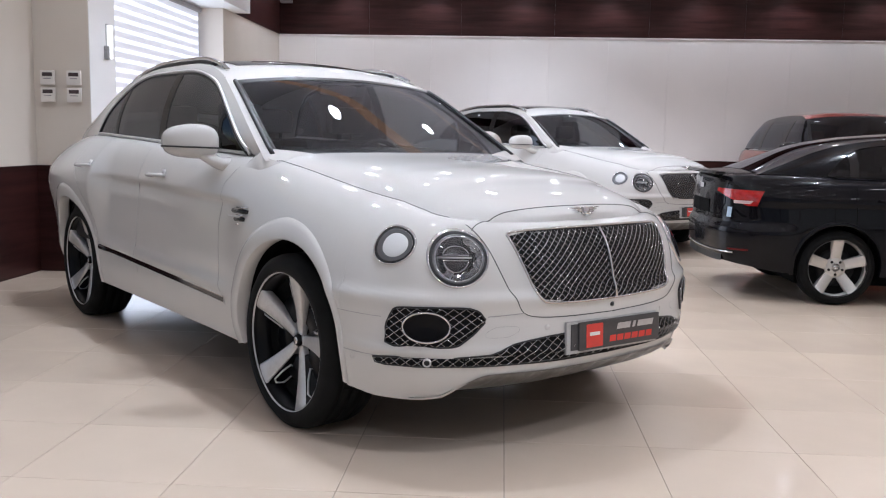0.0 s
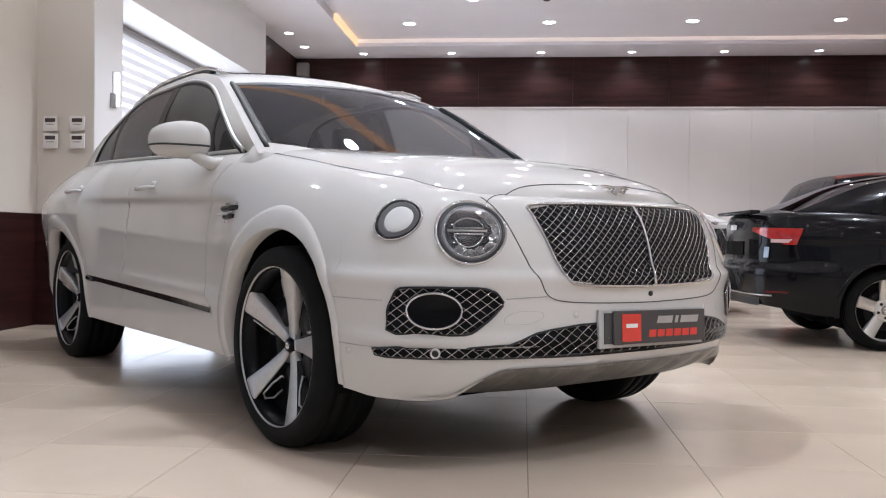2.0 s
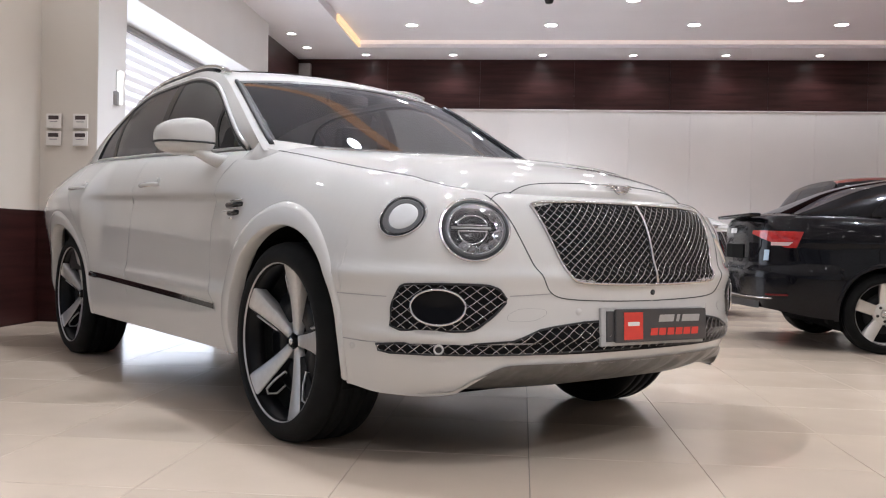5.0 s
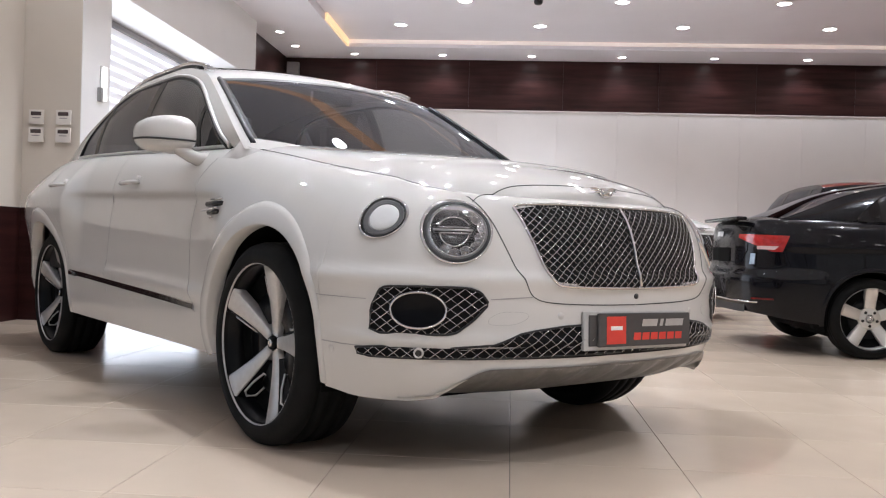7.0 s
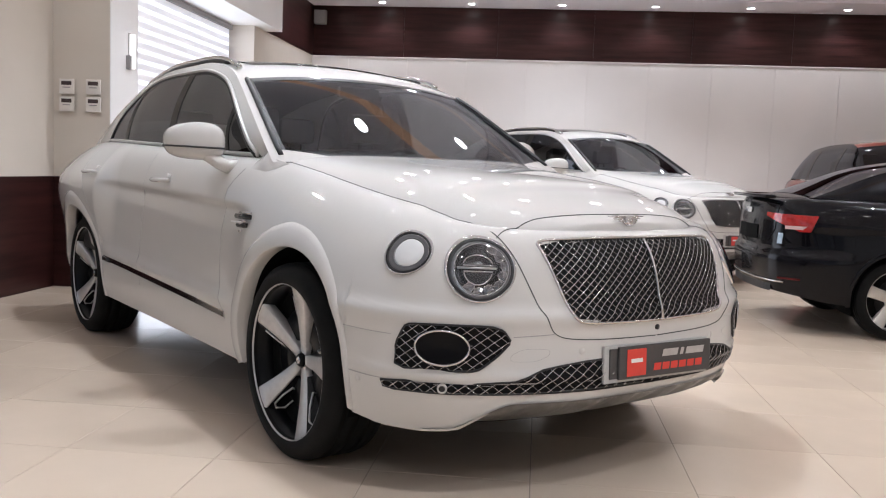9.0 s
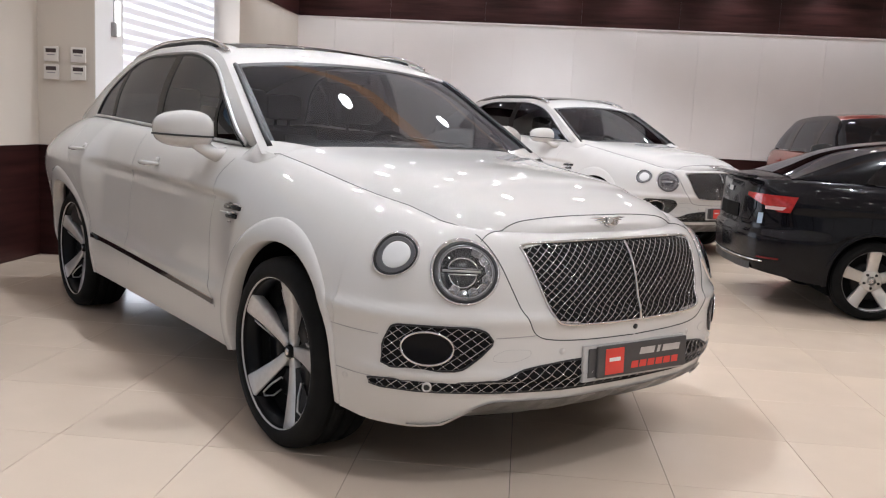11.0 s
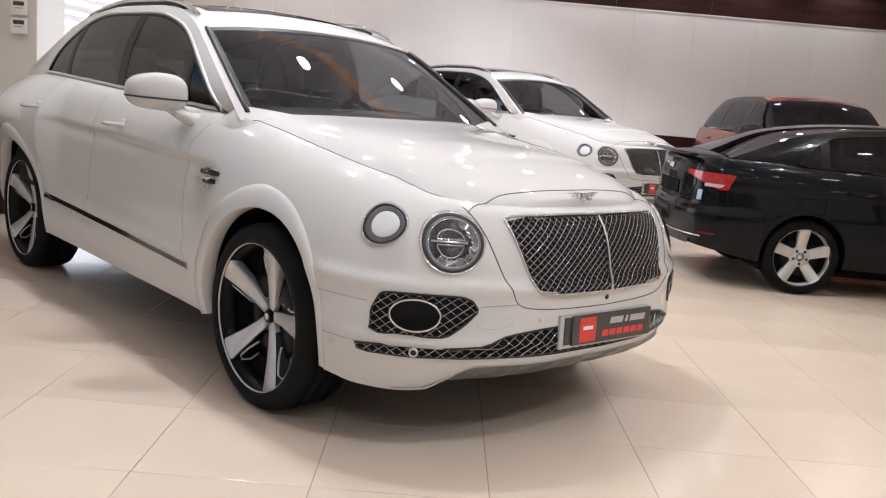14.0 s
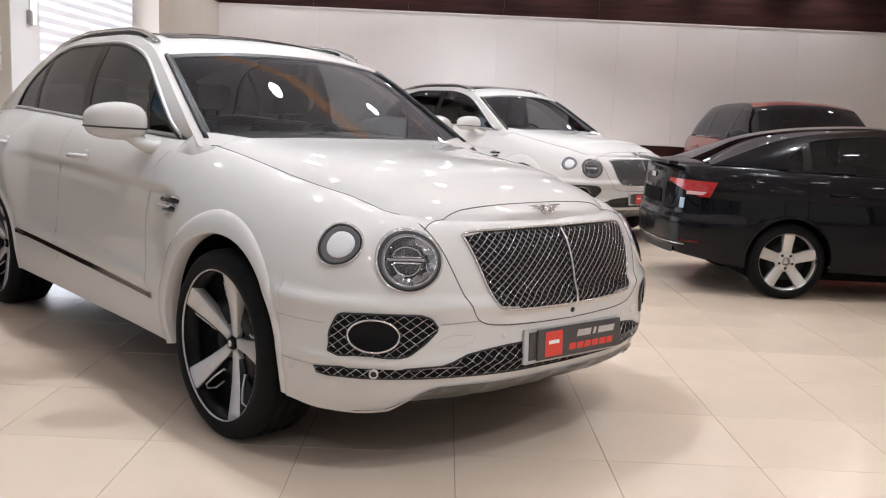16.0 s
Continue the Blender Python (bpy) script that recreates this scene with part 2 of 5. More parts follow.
def lathe(profile, steps=48, axis="y", close=False):
    """Turns (radius, along) pairs about an axis."""
    verts, m = [], len(profile)
    for i in range(steps):
        w = 2 * math.pi * i / steps
        for r, a in profile:
            c, s = r * math.cos(w), r * math.sin(w)
            verts.append((c, a, s) if axis == "y" else (a, c, s) if axis == "x" else (c, s, a))
    return verts, grid_faces(steps, m, True)


def joined(pieces):
    verts, faces = [], []
    for v, f in pieces:
        k = len(verts)
        verts += [tuple(p) for p in v]
        faces += [tuple(i + k for i in q) for q in f]
    return verts, faces


def curve_at(keys, x):
    """A smooth monotone-ish curve through (x, value) keys."""
    keys = sorted(keys)
    xs, ys = np.array([k[0] for k in keys], float), np.array([k[1] for k in keys], float)
    h, d = np.diff(xs), np.diff(ys) / np.diff(xs)
    m = np.zeros(len(xs))
    m[0], m[-1] = d[0], d[-1]
    for i in range(1, len(xs) - 1):
        m[i] = 0 if d[i - 1] * d[i] <= 0 else (h[i - 1] + h[i]) * 1.0 / (h[i - 1] / d[i] + h[i] / d[i - 1])
    x = np.clip(np.asarray(x, float), xs[0], xs[-1])
    i = np.clip(np.searchsorted(xs, x) - 1, 0, len(xs) - 2)
    t = (x - xs[i]) / h[i]
    return (2 * t**3 - 3 * t**2 + 1) * ys[i] + (t**3 - 2 * t**2 + t) * h[i] * m[i] + (-2 * t**3 + 3 * t**2) * ys[i + 1] + (t**3 - t**2) * h[i] * m[i + 1]


# ---- car bodies ----
class Shell:
    """A car's lower body: a plan outline from nose to tail, with a bottom, a bulge and a rolled top edge."""

    def __init__(self, spec):
        self.spec = spec
        ctrl = np.array(spec["plan"], float)
        chord = np.r_[0, np.cumsum(np.hypot(*np.diff(ctrl, axis=0).T))]
        fine = np.linspace(0, chord[-1], 1600)
        x, y = curve_at(list(zip(chord, ctrl[:, 0])), fine), curve_at(list(zip(chord, ctrl[:, 1])), fine)
        for _ in range(60):
            x[1:-1], y[1:-1] = (x[:-2] + 2 * x[1:-1] + x[2:]) / 4, (y[:-2] + 2 * y[1:-1] + y[2:]) / 4
        self.length = np.r_[0, np.cumsum(np.hypot(np.diff(x), np.diff(y)))]
        self.x, self.y = x, y
        tx, ty = np.gradient(x), np.gradient(y)
        k = np.hypot(tx, ty)
        nx, ny = -ty / k * -1, tx / k * -1
        nx[0], ny[0], nx[-1], ny[-1] = 1, 0, -1, 0
        self.nx, self.ny = nx, ny
        self.table = {}
        self.grid = np.linspace(x.min() - 0.01, x.max() + 0.01, 700)
        bell = np.exp(-0.5 * (np.arange(-30, 31) * (self.grid[1] - self.grid[0]) / 0.055) ** 2)
        for key in ("top", "roll", "roll_from", "tuck", "crown"):
            v = curve_at(spec[key], self.grid)
            v = np.r_[2 * v[0] - v[30:0:-1], v, 2 * v[-1] - v[-2:-32:-1]]
            self.table[key] = np.convolve(v, bell / bell.sum(), "valid")

    def curve(self, key, x):
        return np.interp(x, self.grid, self.table[key])

    def at(self, s):
        """Point and outward normal of the plan at a length s."""
        return [np.interp(s, self.length, a) for a in (self.x, self.y, self.nx, self.ny)]

    def s_of_x(self, x):
        """The length along the flank at which the plan passes x."""
        i = np.argsort(self.x)
        return np.interp(x, self.x[i], self.length[i])

    def top(self, s):
        return self.curve("top", self.at(s)[0])

    def inset(self, s, z):
        sp, x = self.spec, self.at(s)[0]
        zt, dt, z1 = self.curve("top", x), self.curve("roll", x), self.curve("roll_from", x)
        z0, zb, db = sp["tuck_from"], sp["low"], self.curve("tuck", x)
        t = np.clip((z - z1) / (zt - z1), 0, 1)
        e = sp.get("roll_power", 2.0)
        low = np.clip((z0 - z) / (z0 - zb), 0, 1)
        d = dt * (1 - (1 - t**e) ** (1 / 2.0)) + db * low**2
        for x0, x1, z0, slope, up, down, amount in sp.get("sculpt", ()):
            fade = np.clip((x - x0) / 0.22, 0, 1) * np.clip((x1 - x) / 0.22, 0, 1)
            g = z - (z0 + slope * (x - x0))
            d = d + amount * fade**2 * (3 - 2 * fade) * np.exp(-((g / np.where(g > 0, up, down)) ** 2))
        return d

    def point(self, s, z, side=-1, proud=0.0):
        x, y, nx, ny = self.at(s)
        d = self.inset(s, z) - proud
        return np.stack([x - nx * d, side * np.maximum(y - ny * d, 0.0), z + 0 * d], -1)

    def flank(self, x, z, side=-1, proud=0.0):
        """The point of the flank at x and z."""
        s = self.s_of_x(x)
        for _ in range(4):
            p = self.point(s, z, side, proud)
            s = s - (x - p[..., 0]) * 1.0
        return Vector(self.point(s, z, side, proud))

    def nose(self, y, z, proud=0.0):
        """The point of the front (by its y and z)."""
        half = self.length[np.argmax(self.y)] * 1.05
        s = np.linspace(0, half, 400)
        p = self.point(s, z, 1)
        s = np.interp(abs(y), p[:, 1], s)
        return Vector(self.point(s, z, 1 if y >= 0 else -1, proud))

    def s_nose(self, y, z):
        s = np.linspace(0, self.length[np.argmax(self.y)] * 1.05, 400)
        return math.copysign(float(np.interp(abs(y), self.point(s, z, 1)[:, 1], s)), y)

    def spot(self, s, z, proud=0.0):
        """A point by its signed length from the nose and its height."""
        return Vector(self.point(abs(s), z, 1 if s >= 0 else -1, proud))

    def normal(self, s, z):
        h = 0.01
        a, b = self.spot(s + h, z) - self.spot(s - h, z), self.spot(s, z + h) - self.spot(s, z - h)
        n = a.cross(b).normalized()
        out = Vector((self.at(abs(s))[2], self.at(abs(s))[3] * (1 if s >= 0 else -1), 0))
        return n if n.dot(out) > 0 else -n

    def tail(self, y, z, proud=0.0):
        s = np.linspace(self.length[-1], self.length[-1] - 1.6, 400)
        p = self.point(s, z, 1)
        s = np.interp(abs(y), p[:, 1], s)
        return Vector(self.point(s, z, 1 if y >= 0 else -1, proud))

    def bottom(self, s):
        """The lower edge, which runs round the wheel arches."""
        x, sp = self.at(s)[0], self.spec
        low = curve_at(sp["sill"], x)
        for xw in sp["axles"]:
            r2 = sp["arch"] ** 2 - (x - xw) ** 2
            low = np.where(r2 > 0, np.maximum(low, sp["arch_z"] + np.sqrt(np.maximum(r2, 0))), low)
        return low

    def stations(self):
        sp, r = self.spec, self.spec["arch"]
        s = list(np.linspace(0, self.length[-1], sp.get("steps", 150)))
        for xw in sp["axles"]:
            for w in np.linspace(0, math.pi, 41):
                s.append(float(self.s_of_x(xw + r * math.cos(w))))
            for q in (-1, 1):
                s += [float(self.s_of_x(xw + q * (r + 0.0015)))]
        s = np.unique(np.round(s, 5))
        return s

    def build(self, parent, mat):
        s = self.stations()
        rows = self.spec.get("rows", 34)
        low, high = self.bottom(s), self.top(s)
        for side, name in ((-1, "body_side"), (1, "body_side")):
            verts = []
            for k, sk in enumerate(s):
                v = np.linspace(0, 1, rows)
                z = low[k] + (high[k] - low[k]) * np.sin(v * math.pi / 2) ** 0.9
                verts += list(self.point(np.full(rows, sk), z, side))
            faces = grid_faces(len(s), rows)
            if side > 0:
                faces = [f[::-1] for f in faces]
            mesh_ob(name, verts, faces, mat, parent)
        # bonnet, scuttle and boot: one crowned sheet between the two top edges
        self.cap_s = s
        return s

    def cap_z(self, x, a):
        """Height of the crowned top at x and a share of the half width."""
        c = self.curve("crown", x)
        k = self.spec.get("flat", 0.0)
        return c * (1 - k * np.abs(a) ** 9 - (1 - k) * np.abs(a) ** 2.4)

    def cap(self, name, x0, x1, parent, mat, lift=0.0, inset=0.0):
        s = np.array([k for k in self.cap_s])
        p = self.point(s, self.top(s), 1)
        keep = (p[:, 0] <= x1) & (p[:, 0] >= x0)
        p = p[keep]
        across = np.linspace(-1, 1, 41)
        verts = []
        for q in p:
            for a in across:
                verts.append((q[0], a * max(q[1] - inset, 0), q[2] + self.cap_z(q[0], a) + lift))
        return mesh_ob(name, verts, grid_faces(len(p), len(across)), mat, parent)

    def skin_z(self, x, y):
        """Height of the outer skin over a place of the plan, near the bonnet."""
        y = abs(y)
        ye, ze = self.edge_y(x)
        if y <= ye:
            return float(ze + self.cap_z(x, y / max(float(ye), 0.01)))
        lo, hi = 0.62, 1.16
        for _ in range(22):
            z = (lo + hi) / 2
            s = np.linspace(0, self.length[-1] * 0.5, 500)
            ok = z < self.top(s)
            p = self.point(s, np.minimum(z, self.top(s)), 1)
            reach = np.interp(-x, -p[:, 0], p[:, 1])
            if reach > y and bool(ok[np.argmin(np.abs(p[:, 0] - x))]):
                lo = z
            else:
                hi = z
        return lo

    def edge_y(self, x):
        s = self.cap_s
        p = self.point(s, self.top(s), 1)
        i = np.argsort(p[:, 0])
        return np.interp(x, p[i, 0], p[i, 1]), np.interp(x, p[i, 0], p[i, 2])


def ribbon(points, normals, width, proud, mat, name, parent, label=""):
    """A thin strip that lies on a surface."""
    pts, n = [Vector(p) for p in points], len(points)
    verts = []
    for i, p in enumerate(pts):
        d = (pts[min(i + 1, n - 1)] - pts[max(i - 1, 0)]).normalized()
        nn = Vector(normals[i]).normalized()
        side = d.cross(nn).normalized() * (width / 2)
        verts += [p - side - nn * 0.004, p - side + nn * proud, p + side + nn * proud, p + side - nn * 0.004]
    faces = grid_faces(n, 4)
    return mesh_ob(name, verts, faces, mat, parent, label, smooth=False)


def inside(poly, x, y):
    """Whether a point lies in a polygon."""
    hit, n = False, len(poly)
    for i in range(n):
        (x0, y0), (x1, y1) = poly[i], poly[(i + 1) % n]
        if (y0 > y) != (y1 > y) and x < (x1 - x0) * (y - y0) / (y1 - y0) + x0:
            hit = not hit
    return hit


def rounded(poly, share=0.25, times=3):
    """A polygon with its corners cut round."""
    for _ in range(times):
        out, n = [], len(poly)
        for i in range(n):
            a, b = Vector(poly[i]), Vector(poly[(i + 1) % n])
            out += [tuple(a.lerp(b, share)), tuple(a.lerp(b, 1 - share))]
        poly = out
    return poly


def mesh_grille(shell, poly, pitch_s, pitch_z, wire, parent, name, depth=0.012, rim=0.006, rim_mat=None):
    """A framed opening with a woven chrome lattice that follows the body; poly in lengths from the nose and heights."""
    zs = [p[1] for p in poly]
    z0, z1, rows = min(zs), max(zs), 14
    verts = []
    for k in range(rows):
        z = z0 + (z1 - z0) * (0.012 + 0.976 * k / (rows - 1))
        cuts = sorted(a[0] + (b[0] - a[0]) * (z - a[1]) / (b[1] - a[1]) for a, b in zip(poly, poly[1:] + poly[:1]) if (a[1] > z) != (b[1] > z))
        for q in np.linspace(cuts[0], cuts[-1], 31):
            verts.append(shell.spot(q, z, 0.003))
    grille = mesh_ob(name, verts, grid_faces(rows, 31), M["mesh_black"], parent)
    pieces, s_all = [], [p[0] for p in poly]
    for lean, out, thick in ((1, 0.0085, wire), (-1, 0.006, wire * 0.72)):
        slope = pitch_s / pitch_z * lean
        reach = (z1 - z0) * abs(slope)
        q = min(s_all) - reach
        while q < max(s_all) + reach:
            run = []
            for z in np.linspace(z0, z1, 40):
                x = q + slope * (z - (z0 if lean > 0 else z0))
                if inside(poly, x, z):
                    run.append(shell.spot(x, z, out))
                elif len(run) > 1:
                    pieces.append(tube(run[::2] + ([run[-1]] if len(run) % 2 == 0 else []), thick, 5)), run.clear()
                else:
                    run.clear()
            if len(run) > 1:
                pieces.append(tube(run[::2] + ([run[-1]] if len(run) % 2 == 0 else []), thick, 5))
            q += pitch_s
    mesh_ob("lattice", *joined(pieces), M["wire"], grille, "woven chrome lattice")
    if rim:
        mesh_ob("surround", *tube([shell.spot(a, b, 0.004) for a, b in poly], rim, 8, closed=True), M[rim_mat or "chrome"], grille)
    return grille


def disc_frame(at, n):
    """A pose at a point whose z looks along n."""
    return Matrix.Translation(at) @ n.to_track_quat("Z", "Y").to_matrix().to_4x4()


def placed(m, vf):
    v, f = vf
    return [m @ Vector(p) for p in v], f


class Cabin:
    """Glass house: a rail line on either side, with a crowned sheet (screen, roof, rear screen) between and side glass below."""

    def __init__(self, shell, spec):
        self.shell, self.spec = shell, spec
        xs = np.array([k[0] for k in spec["rail"]])
        self.q = np.r_[np.linspace(xs.max(), spec["head"], 24), np.linspace(spec["head"], spec["back"], 50)[1:], np.linspace(spec["back"], xs.min(), 16)[1:]]
        self.z = curve_at([(k[0], k[2]) for k in spec["rail"]], self.q)
        self.y = curve_at([(k[0], k[1]) for k in spec["rail"]], self.q)
        self.bow = curve_at(spec["bow"], self.q)
        self.crown = curve_at(spec["crown"], self.q)
        bell = np.exp(-0.5 * (np.arange(-40, 41) * 0.005 / 0.06) ** 2)
        even = np.arange(self.q.min(), self.q.max() + 0.004, 0.005)

        def eased(values):
            v = np.interp(even, self.q[::-1], values[::-1])
            v = np.r_[2 * v[0] - v[40:0:-1], v, 2 * v[-1] - v[-2:-42:-1]]
            return np.interp(self.q, even, np.convolve(v, bell / bell.sum(), "valid"))

        self.z, self.y, self.bow, self.crown = eased(self.z), eased(self.y), eased(self.bow), eased(self.crown)

    def top(self, x, a, lift=0.0):
        z, y = np.interp(-x, -self.q, self.z), np.interp(-x, -self.q, self.y)
        bow, crown = np.interp(-x, -self.q, self.bow), np.interp(-x, -self.q, self.crown)
        e = 1 - abs(a) ** 2.2
        p = Vector((x + bow * e, a * y, z + crown * e))
        if lift:
            h = 0.01
            d1, d2 = self.top(x - h, a) - self.top(x + h, a), self.top(x, a + h) - self.top(x, a - h)
            n = d1.cross(d2).normalized()
            p += (n if n.z > 0 else -n) * lift
        return p

    def belt(self, x):
        y, z = self.shell.edge_y(x)
        return float(y) - self.spec.get("belt_in", 0.0), float(z) + 0.004

    def side(self, x, b, sign=-1, lift=0.0):
        yb, zb = self.belt(x)
        y, z = np.interp(-x, -self.q, self.y), np.interp(-x, -self.q, self.z)
        bulge = 0.035 * math.sin(math.pi * min(max(b, 0), 1)) * min(1.0, max(z - zb, 0) / 0.3)
        return Vector((x, sign * (yb + (y - yb) * b + bulge + lift), zb + (z - zb) * b))

    def share(self, x, low, high):
        """Shares of the window's height that leave low and high metres of frame."""
        h = float(np.interp(-x, -self.q, self.z)) - self.belt(x)[1]
        return (low / h, 1 - high / h) if h > low + high + 0.004 else (None, None)

    def sheet(self, name, x0, x1, a0, a1, mat, parent, lift=0.0, steps=24, across=25, label=""):
        xs = np.linspace(x0, x1, steps)
        verts = [self.top(x, a, lift) for x in xs for a in np.linspace(a0, a1, across)]
        return mesh_ob(name, verts, grid_faces(steps, across), mat, parent, label)


def wheel(m, parent, radius, width, rim, style, tread=True):
    """A wheel whose outer face looks along -y of its pose m."""
    hub = new("wheel")
    hub.parent, hub.matrix_basis = parent, m
    w, r = width / 2, radius
    prof = [(rim * 0.97, w * 0.8), (rim, w * 0.95), (rim + 0.012, w * 0.985), (r * 0.5 + rim * 0.5, w * 1.0), (r - 0.03, w * 0.93), (r - 0.008, w * 0.82), (r, w * 0.62)]
    grooves = []
    for g in (0.42, 0.0, -0.42):
        grooves += [(r, w * (g + 0.07)), (r - 0.008, w * (g + 0.06)), (r - 0.008, w * (g - 0.06)), (r, w * (g - 0.07))]
    prof = prof + grooves + [(a, -b) for a, b in prof[::-1]]
    v, f = lathe([(a, -b) for a, b in prof], 72)
    mesh_ob("tyre", v, f, M["rubber"], hub)
    # barrel with its outer lip
    lip = [(rim * 0.985, w * 0.93), (rim * 1.012, w * 0.90), (rim * 1.008, w * 0.84), (rim * 0.965, w * 0.80), (rim * 0.93, w * 0.4), (rim * 0.9, -w * 0.7)]
    v, f = lathe([(a, -b) for a, b in lip], 64)
    mesh_ob("rim", v, f, M["rim_black" if style == "twin" else "alloy"], hub)
    if style == "twin":
        mesh_ob("rim_lip", *lathe([(rim * 0.985, -w * 0.90), (rim * 0.99, -w * 0.94), (rim * 1.004, -w * 0.945), (rim * 1.012, -w * 0.915)], 64), M["rim_silver"], hub)
    v, f = lathe([(rim * 0.93, -w * 0.35), (rim * 0.62, -w * 0.25), (0.02, -w * 0.25)], 48)
    mesh_ob("brake_backing", v, f, M["liner"], hub)
    v, f = lathe([(rim * 0.66, -w * 0.30), (rim * 0.66, -w * 0.36), (rim * 0.30, -w * 0.36), (rim * 0.28, -w * 0.30)], 48)
    mesh_ob("brake_disc", v, f, M["rim_black"], hub)
    n = 5
    turn0 = radians(77 if style == "twin" else 90)
    if style == "twin":
        # broad machined spokes, each with a dark shoulder that holds a bright slot
        for k in range(n):
            w0 = turn0 + 2 * math.pi * k / n
            mesh_ob("spoke", *spoke(w0, rim, w, 0.046, 0.104, 0.0, 0.42), M["rim_silver"], hub)

            def flank(t, deep, proud=0.0):
                """A point of the spoke's trailing flank, a share t out from the hub and deep behind its face."""
                along, q = 0.03 + (rim * 0.985 - 0.03) * t, (0.046 + 0.058 * t**1.4) / 2 + 0.002 + deep * 0.55 + proud
                c, s = math.cos(w0), math.sin(w0)
                return (along * c - q * s, -w * (0.42 + 0.46 * t**1.3) + deep, along * s + q * c)

            web = [flank(t, deep) for t in np.linspace(0.16, 0.97, 12) for deep in (0.003, 0.03, 0.075)]
            mesh_ob("spoke_flank", web, grid_faces(12, 3), M["rim_black"], hub)
            slot = [flank(t, deep, 0.007) for t, deep in ((0.40, 0.020), (0.60, 0.010), (0.80, 0.009), (0.87, 0.024), (0.81, 0.050), (0.60, 0.056), (0.43, 0.040))]
            mesh_ob("slot_trim", *tube(slot, 0.0048, 6, closed=True, up=(0, 1, 0)), M["rim_silver"], hub)
    else:
        for k in range(n):
            w0 = turn0 + 2 * math.pi * k / n
            mesh_ob("spoke", *spoke(w0, rim, w, 0.080, 0.092, 0.0, 0.42), M["alloy"], hub)
            c, s = math.cos(w0 + math.pi / n), math.sin(w0 + math.pi / n)
            v, f = lathe([(0.0, -w * 0.575), (0.011, -w * 0.575), (0.012, -w * 0.42)], 10)
            mesh_ob("lug_nut", [(p[0] + 0.056 * c, p[1], p[2] + 0.056 * s) for p in v], f, M["plastic"], hub)
    if style != "twin":
        mesh_ob("hub_plate", *lathe([(0.034, -w * 0.56), (0.070, -w * 0.53), (0.084, -w * 0.47), (0.088, -w * 0.30)], 40), M["alloy"], hub)
    cap = [(0.0, -w * 0.535), (0.022, -w * 0.53), (0.026, -w * 0.50), (0.028, -w * 0.40)]
    v, f = lathe(cap, 28)
    mesh_ob("hub_cap", v, f, M["rim_black" if style == "twin" else "alloy"], hub)
    v, f = lathe([(0.0, -w * 0.545), (0.006, -w * 0.55), (0.008, -w * 0.555), (0.014, -w * 0.55), (0.016, -w * 0.52)], 20)
    mesh_ob("cap_badge", v, f, M["chrome"], hub)
    return hub


def spoke(w0, rim, w, inner, outer, twist, dish):
    """A broad spoke from the hub to the lip, its face dished inwards at the hub."""
    verts, steps = [], 10
    for i in range(steps):
        t = i / (steps - 1)
        r = 0.03 + (rim * 0.985 - 0.03) * t
        half = (inner + (outer - inner) * t**1.4) / 2 * (0.9 if t < 0.05 else 1)
        face = -w * (dish + (0.88 - dish) * t**1.3)
        a = w0 + twist * t
        c, s = math.cos(a), math.sin(a)
        for q, back in ((-1, 0.045), (-1, 0.004), (-0.86, 0.0), (0.86, 0.0), (1, 0.004), (1, 0.045)):
            x, z = r * c - q * half * s, r * s + q * half * c
            verts.append((x, face + back, z))
    faces = grid_faces(steps, 6) + [tuple(range(6)), tuple((steps - 1) * 6 + k for k in range(6))[::-1]]
    return verts, faces


def arch_lip(shell, xw, r, width, proud, side, mat, parent):
    """The raised lip round a wheel arch, and the dark liner behind."""
    verts, n = [], 45
    z_low = shell.spec["lip_low"]
    a0 = math.asin((z_low - shell.spec["arch_z"]) / r)
    prof = [(0.0, -0.05), (0.0, proud * 0.9), (0.006, proud), (width * 0.75, proud), (width, proud * 0.4), (width + 0.006, -0.004)]
    for i in range(n):
        a = a0 + (math.pi - 2 * a0) * i / (n - 1)
        slim = 0.25 + 0.75 * min(max((a - 0.15) / 1.5, 0), 1) ** 1.3
        for dr, out in prof:
            rr = r - 0.004 + dr * slim
            out = out if out < 0 else out * (0.5 + 0.5 * slim)
            x, z = xw + rr * math.cos(a), shell.spec["arch_z"] + rr * math.sin(a)
            p = shell.flank(x, max(z, shell.spec["low"] + 0.01), side, out)
            verts.append((x, p.y, z))
    mesh_ob("arch_lip", verts, grid_faces(n, len(prof)), mat, parent)
    verts = []
    for i in range(n):
        a = -0.35 + (math.pi + 0.7) * i / (n - 1)
        for rr, y in ((r + 0.002, 0.93), (r + 0.012, 0.70), (r + 0.0, 0.55), (r * 0.4, 0.53)):
            verts.append((xw + rr * math.cos(a), side * y * shell.spec["half"] / 0.99, shell.spec["arch_z"] + rr * math.sin(a)))
    mesh_ob("wheel_arch_liner", verts, grid_faces(n, 4), M["liner"], parent)


